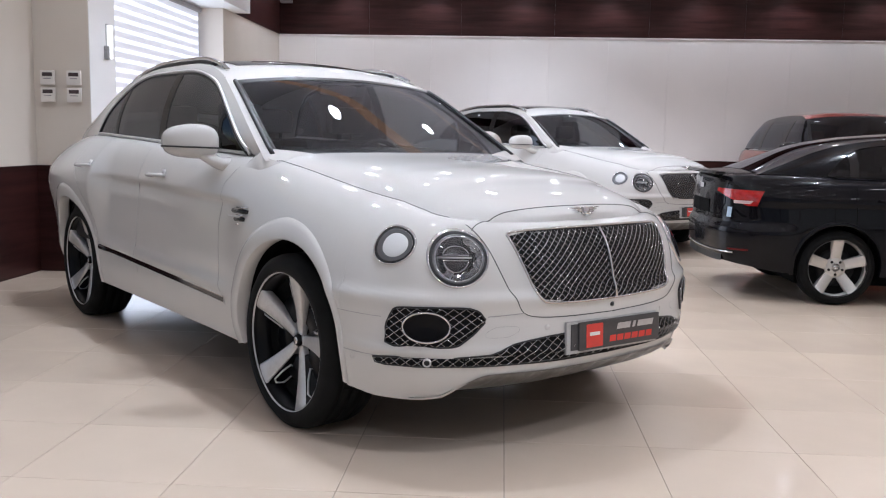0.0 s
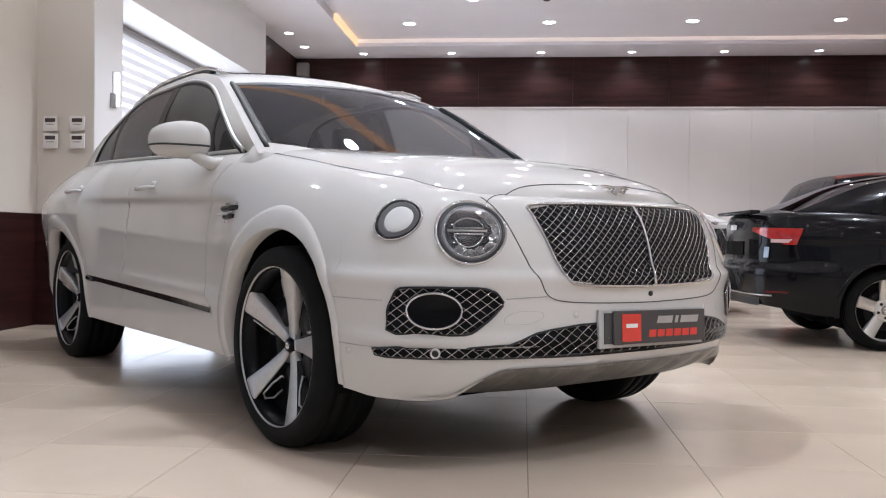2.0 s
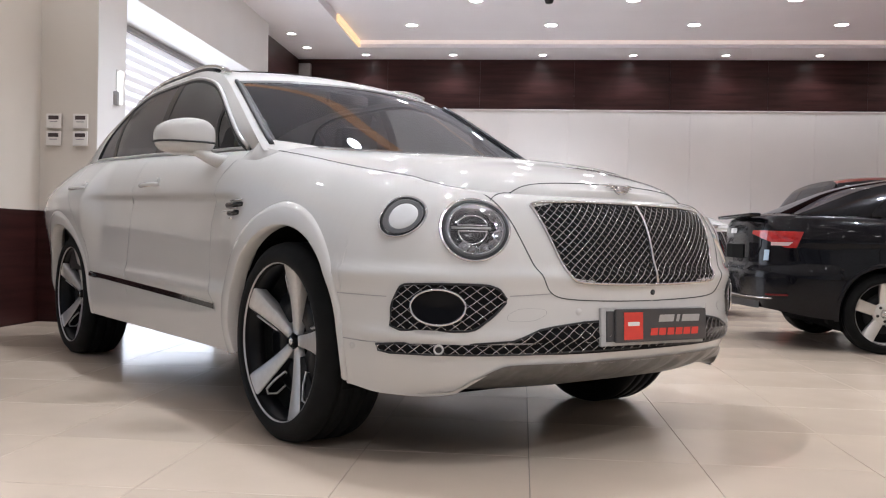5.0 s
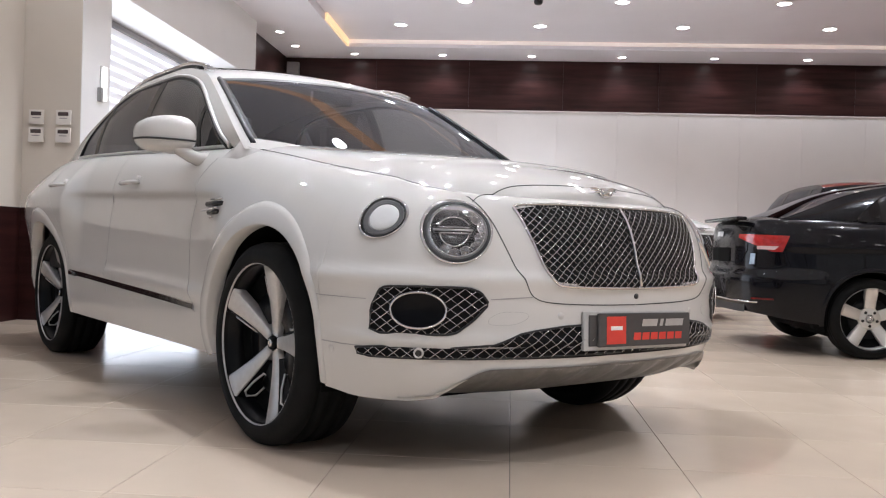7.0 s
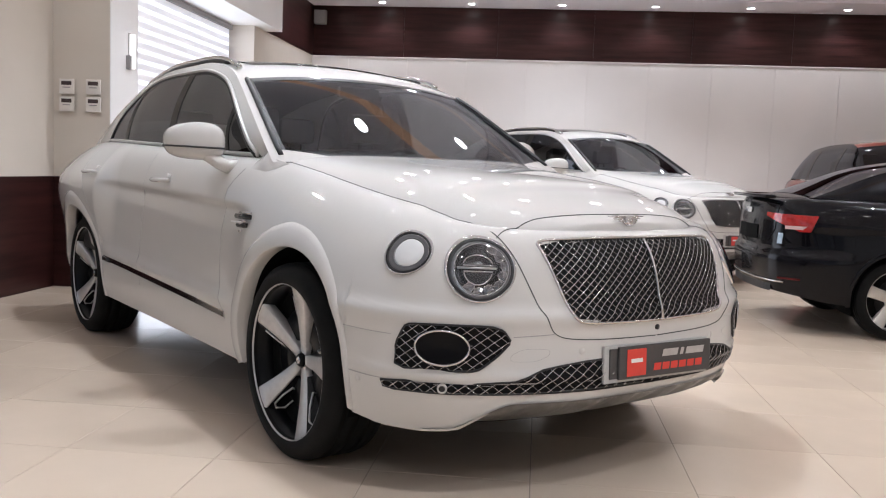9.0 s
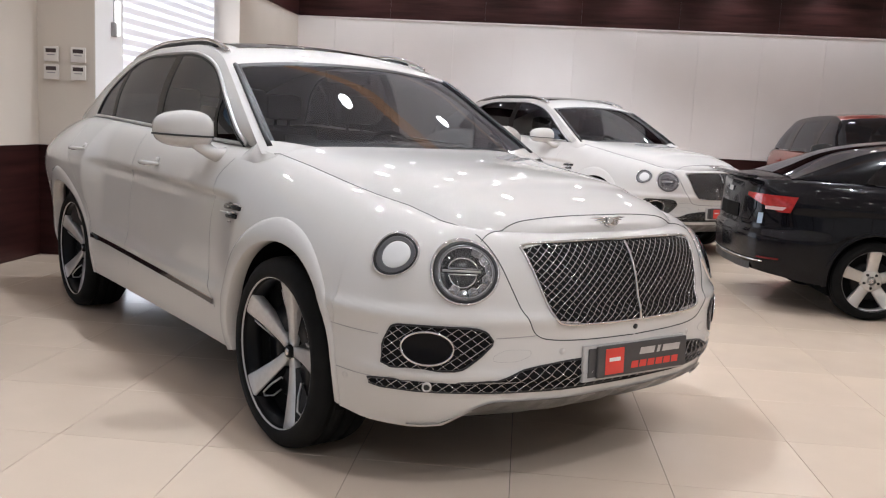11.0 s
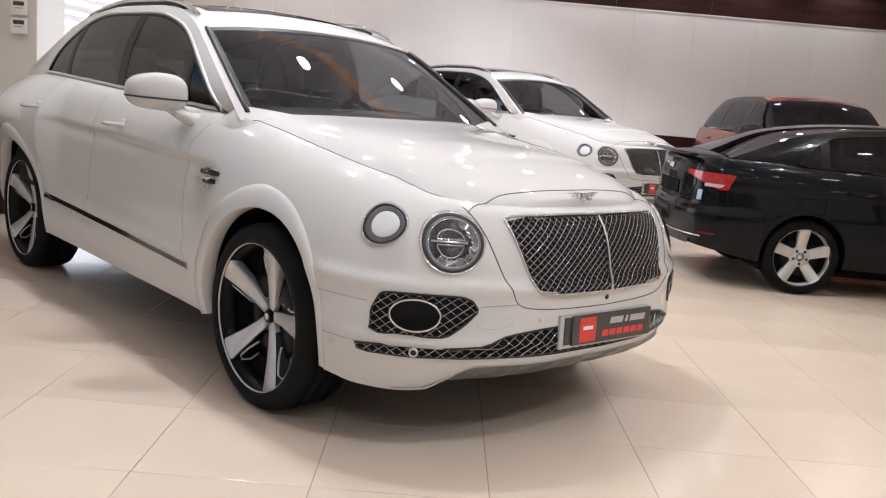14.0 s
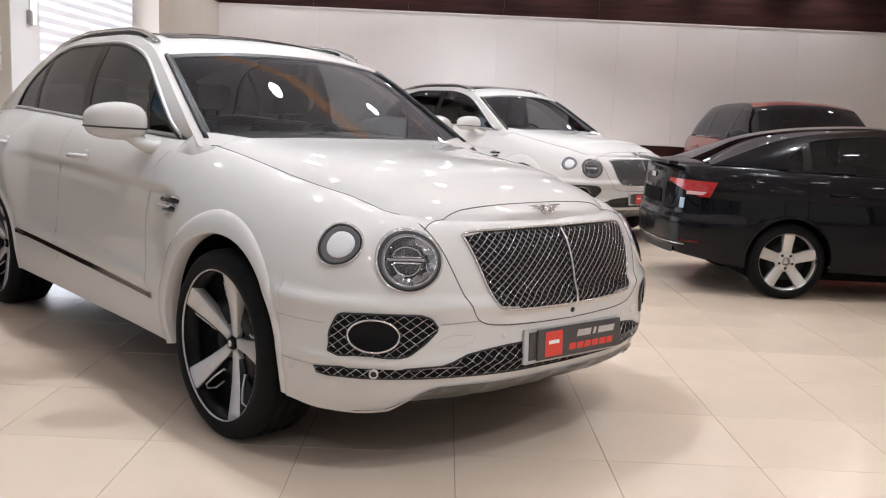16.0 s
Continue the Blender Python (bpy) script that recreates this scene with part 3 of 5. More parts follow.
HERO = dict(
    plan=[(1.030, 0), (1.016, 0.28), (0.972, 0.47), (0.885, 0.66), (0.735, 0.84), (0.52, 0.945), (0.25, 0.98), (-0.1, 0.99), (-1.0, 0.978), (-2.0, 0.978), (-2.6, 0.985),
          (-3.0, 0.998), (-3.45, 0.968), (-3.80, 0.89), (-4.0, 0.72), (-4.075, 0.4), (-4.085, 0)],
    low=0.24, rows=72, flat=0.5, half=0.99, hub_z=0.388, arch_z=0.412, axles=(0.0, -2.995), arch=0.438, lip_low=0.30,
    sill=[(1.06, 0.378), (0.925, 0.374), (0.87, 0.325), (0.83, 0.280), (0.6, 0.268), (0.45, 0.285), (-0.45, 0.29), (-2.5, 0.295), (-3.45, 0.33), (-4.1, 0.40)],
    top=[(1.06, 0.966), (0.97, 0.966), (0.9, 0.973), (0.8, 0.992), (0.65, 1.014), (0.5, 1.034), (0.3, 1.060), (0.0, 1.106), (-0.3, 1.158), (-0.5, 1.186), (-0.7, 1.194), (-1.2, 1.208), (-1.8, 1.235), (-2.4, 1.255), (-3.05, 1.272), (-3.6, 1.23), (-4.09, 1.12)],
    roll=[(1.06, 0.152), (0.85, 0.212), (0.75, 0.265), (0.6, 0.308), (0.45, 0.295), (0.25, 0.28), (0.0, 0.27), (-0.4, 0.22), (-0.75, 0.165), (-1.2, 0.16), (-2.4, 0.175), (-3.0, 0.21), (-3.6, 0.22), (-4.09, 0.12)],
    roll_from=[(1.06, 0.57), (0.6, 0.57), (0.0, 0.66), (-1.0, 0.74), (-2.4, 0.80), (-3.2, 0.86), (-4.09, 0.85)],
    tuck_from=0.50, tuck=[(1.06, 0.10), (0.5, 0.06), (0.0, 0.05), (-3.0, 0.05), (-4.1, 0.2)],
    crown=[(0.9, 0.012), (0.875, 0.020), (0.8, 0.056), (0.6, 0.096), (0.4, 0.102), (0.1, 0.088), (-0.35, 0.05), (-0.6, 0.046), (-0.75, 0.05), (-3.0, 0.03), (-4.09, 0.0)],
    sculpt=[(-2.58, -0.40, 1.0, -0.022, 0.018, 0.30, 0.022), (-2.6, -0.45, 0.585, -0.02, 0.035, 0.035, -0.018), (-4.0, -2.36, 1.0, 0.0, 0.17, 0.28, -0.068), (0.28, 1.2, 0.685, 0.0, 0.022, 0.045, -0.020), (0.40, 1.2, 0.476, 0.0, 0.016, 0.014, -0.012)],
)
HERO_CABIN = dict(
    rail=[(-0.32, 0.866, 1.108), (-0.47, 0.840, 1.200), (-0.80, 0.776, 1.395), (-1.08, 0.718, 1.554), (-1.30, 0.670, 1.648), (-1.7, 0.65, 1.712), (-2.2, 0.64, 1.712), (-2.7, 0.625, 1.672), (-3.1, 0.615, 1.60), (-3.55, 0.60, 1.46), (-3.85, 0.62, 1.33), (-4.0, 0.66, 1.17)],
    head=-1.14, back=-3.62, belt_in=0.0,
    bow=[(-0.47, 0.105), (-1.14, 0.045), (-1.8, 0.0), (-3.2, 0.0), (-3.6, -0.05), (-4.0, -0.06)],
    crown=[(-0.47, 0.02), (-1.14, 0.05), (-2.0, 0.038), (-3.2, 0.045), (-3.6, 0.05), (-4.0, 0.0)],
)
# height of the painted strip over the side glass
HERO_DLO = [(-0.47, 0.11), (-0.70, 0.092), (-0.8, 0.078), (-0.95, 0.064), (-1.1, 0.055), (-1.6, 0.045), (-2.4, 0.042), (-2.6, 0.055), (-2.8, 0.115), (-2.95, 0.20), (-3.06, 0.31), (-3.3, 0.5)]


def seat(parent, x, y, mat, z=1.05):
    bm = box(x - 0.09, x + 0.06, y - 0.25, y + 0.25, z - 0.35, z + 0.22, 0.06)
    box(x - 0.08, x + 0.02, y - 0.14, y + 0.14, z + 0.26, z + 0.44, 0.045, bm)
    box(x - 0.045, x - 0.03, y - 0.06, y - 0.045, z + 0.18, z + 0.28, 0.0, bm)
    box(x - 0.045, x - 0.03, y + 0.045, y + 0.06, z + 0.18, z + 0.28, 0.0, bm)
    return part("seat", bm, mat, parent, smooth=True)


def round_lamp(shell, y, z, r, parent, kind):
    """A round lamp let into the nose; its bezel follows the body."""
    s = shell.s_nose(y, z)
    n = shell.normal(s, z)
    m = disc_frame(shell.spot(s, z), n)
    steps = 56

    def wrap(p):
        q = m @ Vector((p[0], p[1], 0))
        return shell.spot(shell.s_nose(q.y, q.z), q.z, 0.0025 + (p[2] + 0.018) * 0.45)

    def bent(vf):
        return [wrap(p) for p in vf[0]], vf[1]

    def ring(radius, proud):
        return [wrap((radius * math.cos(2 * math.pi * k / steps), radius * math.sin(2 * math.pi * k / steps), proud)) for k in range(steps)]

    def skin(name, loops, mat, parent):
        verts = [p for loop in zip(*loops) for p in loop]
        return mesh_ob(name, verts, grid_faces(steps, len(loops), True), mat, parent)

    lampo = skin("headlight" if kind == "main" else "daytime_lamp", [ring(r * 1.068, -0.03), ring(r * 1.058, -0.008), ring(r * 1.02, 0.004), ring(r * 0.985, 0.001), ring(r * 0.97, -0.012)], M["chrome"], parent)
    skin("dark_ring", [ring(r * 0.985, 0.0), ring(r * 0.93, 0.003), ring(r * 0.88, 0.0), ring(r * 0.86, -0.012)], M["plastic" if kind == "main" else "lamp_dark"], lampo)
    if kind == "main":
        skin("inner_ring", [ring(r * 0.885, -0.002), ring(r * 0.865, 0.003), ring(r * 0.835, 0.003), ring(r * 0.80, -0.006)], M["lamp_satin"], lampo)
        mesh_ob("ring_edge", *tube(ring(r * 0.80, -0.002), 0.0022, 6, closed=True), M["chrome"], lampo)
        mesh_ob("reflector_bowl", *bent(lathe([(r * 0.86, -0.004), (r * 0.80, -0.010), (r * 0.62, -0.018), (r * 0.60, -0.012), (0.0, -0.012)], 56, "z")), M["lamp_dark"], lampo)

        # twin projector outlines, the bar between and cut facets round the lower edge
        def loop(pts, rad):
            return bent(tube([(a * r, b * r, -0.006) for a, b in pts], rad, 6, closed=True))

        arc = [(0.44 * math.cos(w) - 0.12, 0.36 * math.sin(w) + 0.10) for w in np.linspace(0.08, math.pi - 0.08, 14)]
        arc2 = [(0.42 * math.cos(w) - 0.12, -0.46 * math.sin(w) - 0.02) for w in np.linspace(0.08, math.pi - 0.08, 14)]
        mesh_ob("projector_outline", *joined([loop(arc, 0.0030), loop(arc2, 0.0030)]), M["chrome"], lampo)
        for pts in (arc, arc2):
            cx, cy = sum(a for a, b in pts) / len(pts), sum(b for a, b in pts) / len(pts)
            verts = [wrap((a * r, b * r, -0.0085)) for a, b in pts] + [wrap((cx * r, cy * r, -0.004))]
            mesh_ob("projector_lens", verts, [(k, (k + 1) % len(pts), len(pts)) for k in range(len(pts))], M["lamp_glass"], lampo)
        mesh_ob("projector_bar", *bent(tube([(-0.72 * r, 0.045 * r, -0.004), (0.42 * r, 0.045 * r, -0.004)], 0.0042, 6)), M["steel"], lampo)
        rnd = random.Random(5)
        for k in range(8):
            a, b = -2.35 + 0.46 * k, -2.35 + 0.46 * (k + 1) - 0.03
            inner = 0.56 if k % 2 else 0.50
            rim_pts = [(inner + 0.06, a), (0.80, a + 0.02), (0.80, (a + b) / 2), (0.80, b - 0.02), (inner + 0.06, b), (inner, (a + b) / 2)]
            lift = -0.008 + 0.004 * rnd.random()
            verts = [wrap((rr * r * math.cos(q), rr * r * math.sin(q), lift + 0.003 * rnd.random())) for rr, q in rim_pts]
            hub = wrap((0.69 * r * math.cos((a + b) / 2), 0.69 * r * math.sin((a + b) / 2), lift + 0.012))
            facet = mesh_ob("cut_facet", verts + [hub], [(n, (n + 1) % 6, 6) for n in range(6)], M["lamp_facet"], lampo, smooth=False)
            mesh_ob("facet_edge", *tube([Vector(p) for p in verts], 0.0020, 5, closed=True), M["chrome"], facet)
        lens = mesh_ob("lens", *bent(lathe([(r * 0.87, 0.002), (r * 0.7, 0.007), (r * 0.4, 0.011), (0.0, 0.013)], 48, "z")), M["clear"], lampo)
        lens.visible_shadow = False
    else:
        mesh_ob("grey_ring", *bent(lathe([(r * 0.87, -0.001), (r * 0.80, 0.0015), (r * 0.78, -0.001), (r * 0.70, 0.0015), (r * 0.66, 0.0), (r * 0.64, -0.006)], 48, "z")), M["lamp_satin"], lampo)
        mesh_ob("white_centre", *bent(lathe([(r * 0.63, -0.002), (r * 0.61, 0.0), (r * 0.3, -0.0005), (0.0, -0.0005)], 48, "z")), M["lamp_white"], lampo)
    return lampo


def wing_mirror(shell, sg, mat, parent, at=(-0.93, 1.012, 1.260), size=(0.10, 0.122, 0.088)):
    """Rounded mirror housing on a slanting foot."""
    n, k = 22, 28

    def pw(c, e):
        return math.copysign(abs(c) ** e, c)

    def skin(u, w, grow=1.0):
        x, y, z = pw(math.cos(u), 0.6) * pw(math.cos(w), 0.75), pw(math.cos(u), 0.6) * pw(math.sin(w), 0.62), pw(math.sin(u), 0.78 if u > 0 else 0.8)
        x = x * (1 - 0.15 * z)
        x = -0.25 + (x + 0.25) * 0.25 if x < -0.25 else x
        top = 1 - 0.22 * max(y, 0) * (z > 0) - 0.10 * y * (z < 0)
        return Vector((at[0] + size[0] * x * grow - 0.05 * y, sg * (at[1] + size[1] * y * grow), at[2] + size[2] * z * top * grow))

    verts = [skin(-math.pi / 2 + math.pi * i / n, 2 * math.pi * j / k) for i in range(n + 1) for j in range(k)]
    faces = grid_faces(n + 1, k) + [(i * k + k - 1, i * k, (i + 1) * k, (i + 1) * k + k - 1) for i in range(n)]
    mirror = mesh_ob("wing_mirror", verts, faces, mat, parent)
    root = shell.flank(at[0] + 0.135, at[2] - 0.118, sg, 0.0)
    inner = Vector((at[0] + 0.045, sg * (at[1] - 0.045), at[2] - 0.052))
    foot = [root + Vector((0.005, -sg * 0.06, 0.004)), root + Vector((0.0, sg * 0.002, 0.0)), root.lerp(inner, 0.35) + Vector((0, 0, -0.008)), root.lerp(inner, 0.7) + Vector((0, 0, -0.006)), inner, inner + Vector((-0.02, sg * 0.03, 0.03))]
    mesh_ob("mirror_foot", *tube(foot, [0.060, 0.050, 0.045, 0.047, 0.056, 0.05], 16, 0.68), mat, mirror)
    line = [skin(-0.26, w, 1.012) for w in np.linspace(-1.0, 1.75, 26)]
    mesh_ob("indicator_strip", *tube(line, 0.005, 6), M["seam"], mirror)
    mesh_ob("mirror_glass", *placed(Matrix.Translation((at[0] - 0.062, sg * at[1], at[2])) @ pose(0, 0, 0, 0, -90, 0), lathe([(0.068, 0.0), (0.0, 0.001)], 24, "z")), M["chrome"], mirror)
    return mirror


def door_handle(shell, x, z, sg, parent, mat):
    pts = [shell.flank(x + d, z + 0.002 * math.sin(d * 9), sg, out) for d, out in ((-0.115, 0.0), (-0.10, 0.022), (-0.06, 0.032), (0, 0.036), (0.06, 0.032), (0.10, 0.022), (0.115, 0.0))]
    h = mesh_ob("door_handle", *tube(pts, [0.012, 0.015, 0.017, 0.018, 0.017, 0.015, 0.012], 10, 0.75), mat, parent)
    strip = [shell.flank(x + d, z - 0.008, sg, 0.030 + 0.012 * (1 - (d / 0.09) ** 2)) for d in np.linspace(-0.085, 0.085, 7)]
    mesh_ob("handle_trim", *tube(strip, 0.0035, 6), M["chrome"], h)
    mesh_ob("lock_cover", *tube([shell.flank(x + 0.095, z + 0.006, sg, 0.004), shell.flank(x + 0.095, z + 0.034, sg, 0.006)], 0.012, 8), mat, h)
    return h


def seam_on(shell, pts, parent, width=0.0045, name="panel_gap"):
    """A dark panel gap along (x, z) points of the flank."""
    for sg in (-1, 1):
        run = []
        for (x0, z0), (x1, z1) in zip(pts, pts[1:]):
            run += [(x0 + (x1 - x0) * t, z0 + (z1 - z0) * t) for t in np.linspace(0, 1, 10)[:-1]]
        run.append(pts[-1])
        p = [shell.flank(x, z, sg) for x, z in run]
        ribbon(p, [Vector((0, sg, 0.25))] * len(p), width, 0.0012, M["seam_soft"], name, parent)


def luxury_suv(m, label, group=""):
    car = thing("suv_car", m, label, "car", group)
    white = M["white"]
    sh = Shell(HERO)
    sh.build(car, white)
    sh.cap("bonnet", -0.70, 1.2, car, white)
    sh.cap("dashboard_shelf", -4.2, -0.68, car, M["plastic"], lift=-0.08, inset=0.02)
    cab = Cabin(sh, HERO_CABIN)
    cab.sheet("windscreen", -0.36, -1.14, -0.936, 0.936, M["front_glass"], car, steps=22)
    cab.sheet("windscreen_edge", -1.108, -1.145, -0.952, 0.952, M["plastic"], car, lift=0.0015, steps=3)
    cab.sheet("roof", -1.14, -3.62, -1, 1, white, car, steps=50)
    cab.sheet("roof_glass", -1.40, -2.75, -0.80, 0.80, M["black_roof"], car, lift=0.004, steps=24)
    cab.sheet("rear_window", -3.62, -3.97, -0.90, 0.90, M["dark_glass"], car, steps=10)
    cab.sheet("headliner", -1.16, -3.60, -0.96, 0.96, M["trim_cloth"], car, lift=-0.03, steps=24)
    dlo = lambda x: float(curve_at(HERO_DLO, x))
    for sg in (-1, 1):
        cab.sheet("a_pillar", -0.44, -1.14, sg * 0.936, sg, white, car, steps=18, across=4)
        cab.sheet("pillar_frit", -0.42, -1.14, sg * 0.906, sg * 0.937, M["frit"], car, lift=0.002, steps=18, across=3)
        mesh_ob("pillar_seal", *tube([cab.top(x, sg * 0.943, 0.005) for x in np.linspace(-0.47, -1.13, 18)], 0.0125, 8), M["plastic"], car)
        cab.sheet("d_pillar", -3.62, -4.0, sg * 0.90, sg, white, car, steps=10, across=4)
        verts = []
        for a in np.linspace(0.62, 1.0, 20):
            reach = 0.11 * min(max((a - 0.62) / 0.30, 0.0), 1.0) ** 0.7
            verts += [cab.top(x, sg * a, 0.005) for x in np.linspace(-0.42, -0.43 - reach * 0.7, 8)]
        mesh_ob("pillar_base", verts, grid_faces(20, 8), white, car)
        xs, verts = np.linspace(-0.44, -3.98, 92), []
        for x in xs:
            b1 = cab.share(x, 0.0, dlo(x))[1]
            verts += [cab.side(x, b, sg) for b in np.linspace(max(b1 or 0.0, 0.0), 1, 7)]
        mesh_ob("side_frame", verts, grid_faces(len(xs), 7), white, car)
        glazed = [x for x in np.linspace(-0.5, -3.06, 120) if cab.share(x, 0.008, dlo(x))[0] is not None]
        up = [cab.side(x, cab.share(x, 0.0, dlo(x))[1], sg, 0.004) for x in glazed]
        lo = [cab.side(x, cab.share(x, 0.006, dlo(x))[0], sg, 0.006) for x in glazed]
        mesh_ob("window_trim", *tube(up + lo[::-1], 0.0095, 8, closed=True, up=(0, 1, 0)), M["rim_silver"], car)
        mesh_ob("window_seal", *tube([p + Vector((-0.006, -sg * 0.001, -0.015)) for p in up], 0.011, 6, up=(0, 1, 0)), M["plastic"], car)
        for x0, x1 in ((glazed[0], -0.985), (-1.0, -1.79), (-1.87, -2.655), (-2.70, glazed[-1])):
            cols = [x for x in np.linspace(x0, x1, 26)]
            verts = []
            for x in cols:
                b0, b1 = cab.share(x, 0.004, dlo(x))
                if b0 is None:
                    b0, b1 = 0.0, 0.01
                verts += [cab.side(x, b, sg) for b in np.linspace(b0, b1, 9)]
            mesh_ob("side_window", verts, grid_faces(len(cols), 9), M["front_glass" if -1.5 < x0 < -0.9 else "dark_glass"], car)
        for x0, x1 in ((-0.975, -1.01), (-1.78, -1.88), (-2.645, -2.71)):
            verts = []
            for x in (x0, x1):
                b0, b1 = cab.share(x, 0.004, dlo(x))
                verts += [cab.side(x, b, sg, 0.0025) for b in np.linspace(b0, b1, 9)]
            mesh_ob("window_pillar", verts, grid_faces(2, 9), M["frit"], car)
        for xw in HERO["axles"]:
            arch_lip(sh, xw, 0.438, 0.092, 0.014, sg, white, car)
            wheel(pose(xw, sg * 0.845, 0.388, 0, 0, 0 if sg < 0 else 180), car, 0.392, 0.285, 0.311, "twin")
        # fairing where the pillar runs into the wing
        fairing = []
        tip = Vector((-0.36, sg * 0.795, float(sh.edge_y(-0.36)[1]) + 0.001))
        for x in np.linspace(-0.36, -0.60, 24):
            k = min(max((x + 0.46) / 0.10, 0.0), 1.0)
            top = cab.top(min(x, -0.46), sg).lerp(cab.side(x, 0.0, sg), min(max((-0.50 - x) / 0.10, 0.0), 1.0)).lerp(tip, k)
            low = sh.flank(x, float(sh.edge_y(x)[1]) - 0.05, sg, 0.0005).lerp(top, k**2)
            fairing += [top.lerp(low, q) + Vector((0, sg * 0.006 * math.sin(math.pi * q) * (1 - k), 0)) for q in np.linspace(0, 1, 7)]
        mesh_ob("pillar_fairing", fairing, grid_faces(24, 7), white, car)
        # dark linings of the pillar and the doors
        cab.sheet("pillar_lining", -0.40, -1.15, sg * 0.945, sg * 0.985, M["trim_cloth"], car, lift=-0.012, steps=18, across=3)
        lining = []
        for x in np.linspace(-0.62, -3.5, 30):
            p = sh.flank(x, 1.12, sg, -0.05)
            lining += [(x, p.y, 0.55), (x, p.y, 0.95), (x, p.y - sg * 0.01, 1.10), (x, cab.side(x, 0.0, sg).y - sg * 0.012, cab.side(x, 0.0, sg).z - 0.004)]
        mesh_ob("door_card", lining, grid_faces(30, 4), M["leather"], car)
        # roof rails
        rail = [cab.top(x, sg * 0.94, 0.010 + 0.020 * math.sin(math.pi * t) ** 0.45) for t, x in ((i / 30, -1.30 - 1.62 * i / 30) for i in range(31))]
        mesh_ob("roof_rail", *tube(rail, 0.016, 8, 0.8), M["chrome"], car, "satin chrome roof rail")
        mesh_ob("rail_gap", *tube([p - Vector((0, 0, 0.020)) for p in rail[3:-3]], 0.013, 6), M["plastic"], car)
        wing_mirror(sh, sg, white, car)
        for x, z in ((-1.575, 1.058), (-2.70, 1.075)):
            door_handle(sh, x, z, sg, car, white)
        # sill strip with a chrome join
        pts = [sh.flank(x, 0.545 - 0.033 * (x + 2.47), sg, 0.0) for x in np.linspace(-2.47, -0.61, 26)]
        ribbon(pts, [Vector((0, sg, 0))] * len(pts), 0.024, 0.006, M["black_roof"], "sill_strip", car)
        ribbon([p + Vector((0, sg * 0.004, 0.014)) for p in pts], [Vector((0, sg, 0))] * len(pts), 0.005, 0.003, M["chrome"], "sill_strip_trim", car)
        mesh_ob("strip_end", *placed(Matrix.Translation(sh.flank(-2.44, 0.54, sg, 0.002)), tube([(-0.05, 0, 0.006), (0.06, 0, -0.004)], [0.022, 0.012], 6, 0.9, up=(0, 1, 0))), M["black_roof"], car)
        # wing vent: two dark slats in chrome and a bright blade
        vent = mesh_ob("wing_vent", *joined([tube([sh.flank(-0.55 + 0.05 * k, 0.932 - 0.036 * k - 0.0 * q, sg, 0.004), sh.flank(-0.385 - 0.02 * k, 0.935 - 0.036 * k, sg, 0.006)], [0.017, 0.013], 8, 0.8) for k in (0, 1) for q in (0,)]), M["black_roof"], car)
        mesh_ob("vent_trim", *joined([tube([sh.flank(-0.50 + 0.02 * k, z, sg, 0.014), sh.flank(-0.375 - 0.03 * k, z + 0.003, sg, 0.014)], 0.0045, 6) for k, z in ((0, 0.951), (1, 0.914), (2, 0.872))]), M["chrome"], vent)
        mesh_ob("vent_blade", *tube([sh.flank(-0.60, 0.905, sg, 0.012), sh.flank(-0.44, 0.909, sg, 0.016)], [0.004, 0.008], 8, 0.7), M["steel"], vent)
        round_lamp(sh, sg * 0.662, 0.838, 0.113, car, "main")
        round_lamp(sh, sg * 0.815, 0.880, 0.083, car, "day")
        # lower intakes
        fog = [(0.893, 0.497), (0.890, 0.58), (0.878, 0.640), (0.868, 0.651), (0.80, 0.655), (0.667, 0.654), (0.628, 0.640), (0.600, 0.602), (0.642, 0.55), (0.690, 0.506), (0.72, 0.498)]
        poly = rounded([(sh.s_nose(sg * y, z), z) for y, z in fog], 0.14, 1)
        intake = mesh_grille(sh, poly, 0.046, 0.034, 0.0016, car, "intake_grille", rim=0.004, rim_mat="plastic")
        mid = (sh.s_nose(sg * 0.716, 0.576) + sh.s_nose(sg * 0.854, 0.576)) / 2
        wide = abs(sh.s_nose(sg * 0.854, 0.576) - sh.s_nose(sg * 0.716, 0.576)) / 2 * 0.93
        ring = [sh.spot(mid + wide * 1.0 * math.cos(w), 0.577 + 0.059 * math.sin(w), 0.017) for w in np.linspace(0, 2 * math.pi, 41)[:-1]]
        mesh_ob("fog_ring", *tube(ring, 0.0042, 8, closed=True), M["chrome"], intake)
        verts = [sh.spot(mid + q * wide * math.cos(w), 0.577 + q * 0.059 * math.sin(w), 0.016 - 0.006 * (1 - q)) for q in (1, 0.6, 0.0) for w in np.linspace(0, 2 * math.pi, 41)[:-1]]
        mesh_ob("fog_lens", verts, [(i * 40 + j, i * 40 + (j + 1) % 40, (i + 1) * 40 + (j + 1) % 40, (i + 1) * 40 + j) for i in range(2) for j in range(40)], M["fog_glass"], intake)
        s0 = sh.s_nose(sg * 0.785, 0.436)
        mesh_ob("parking_sensor", *placed(disc_frame(sh.spot(s0, 0.436, 0.009), sh.normal(s0, 0.436)), lathe([(0.017, -0.01), (0.017, 0.004), (0.014, 0.006), (0.011, 0.002)], 20, "z")), M["rim_silver"], car)
        mesh_ob("sensor_eye", *placed(disc_frame(sh.spot(s0, 0.436, 0.009), sh.normal(s0, 0.436)), lathe([(0.012, 0.002), (0.0, 0.003)], 16, "z")), M["plastic"], car)
        s0 = sh.s_nose(sg * 0.352, 0.563)
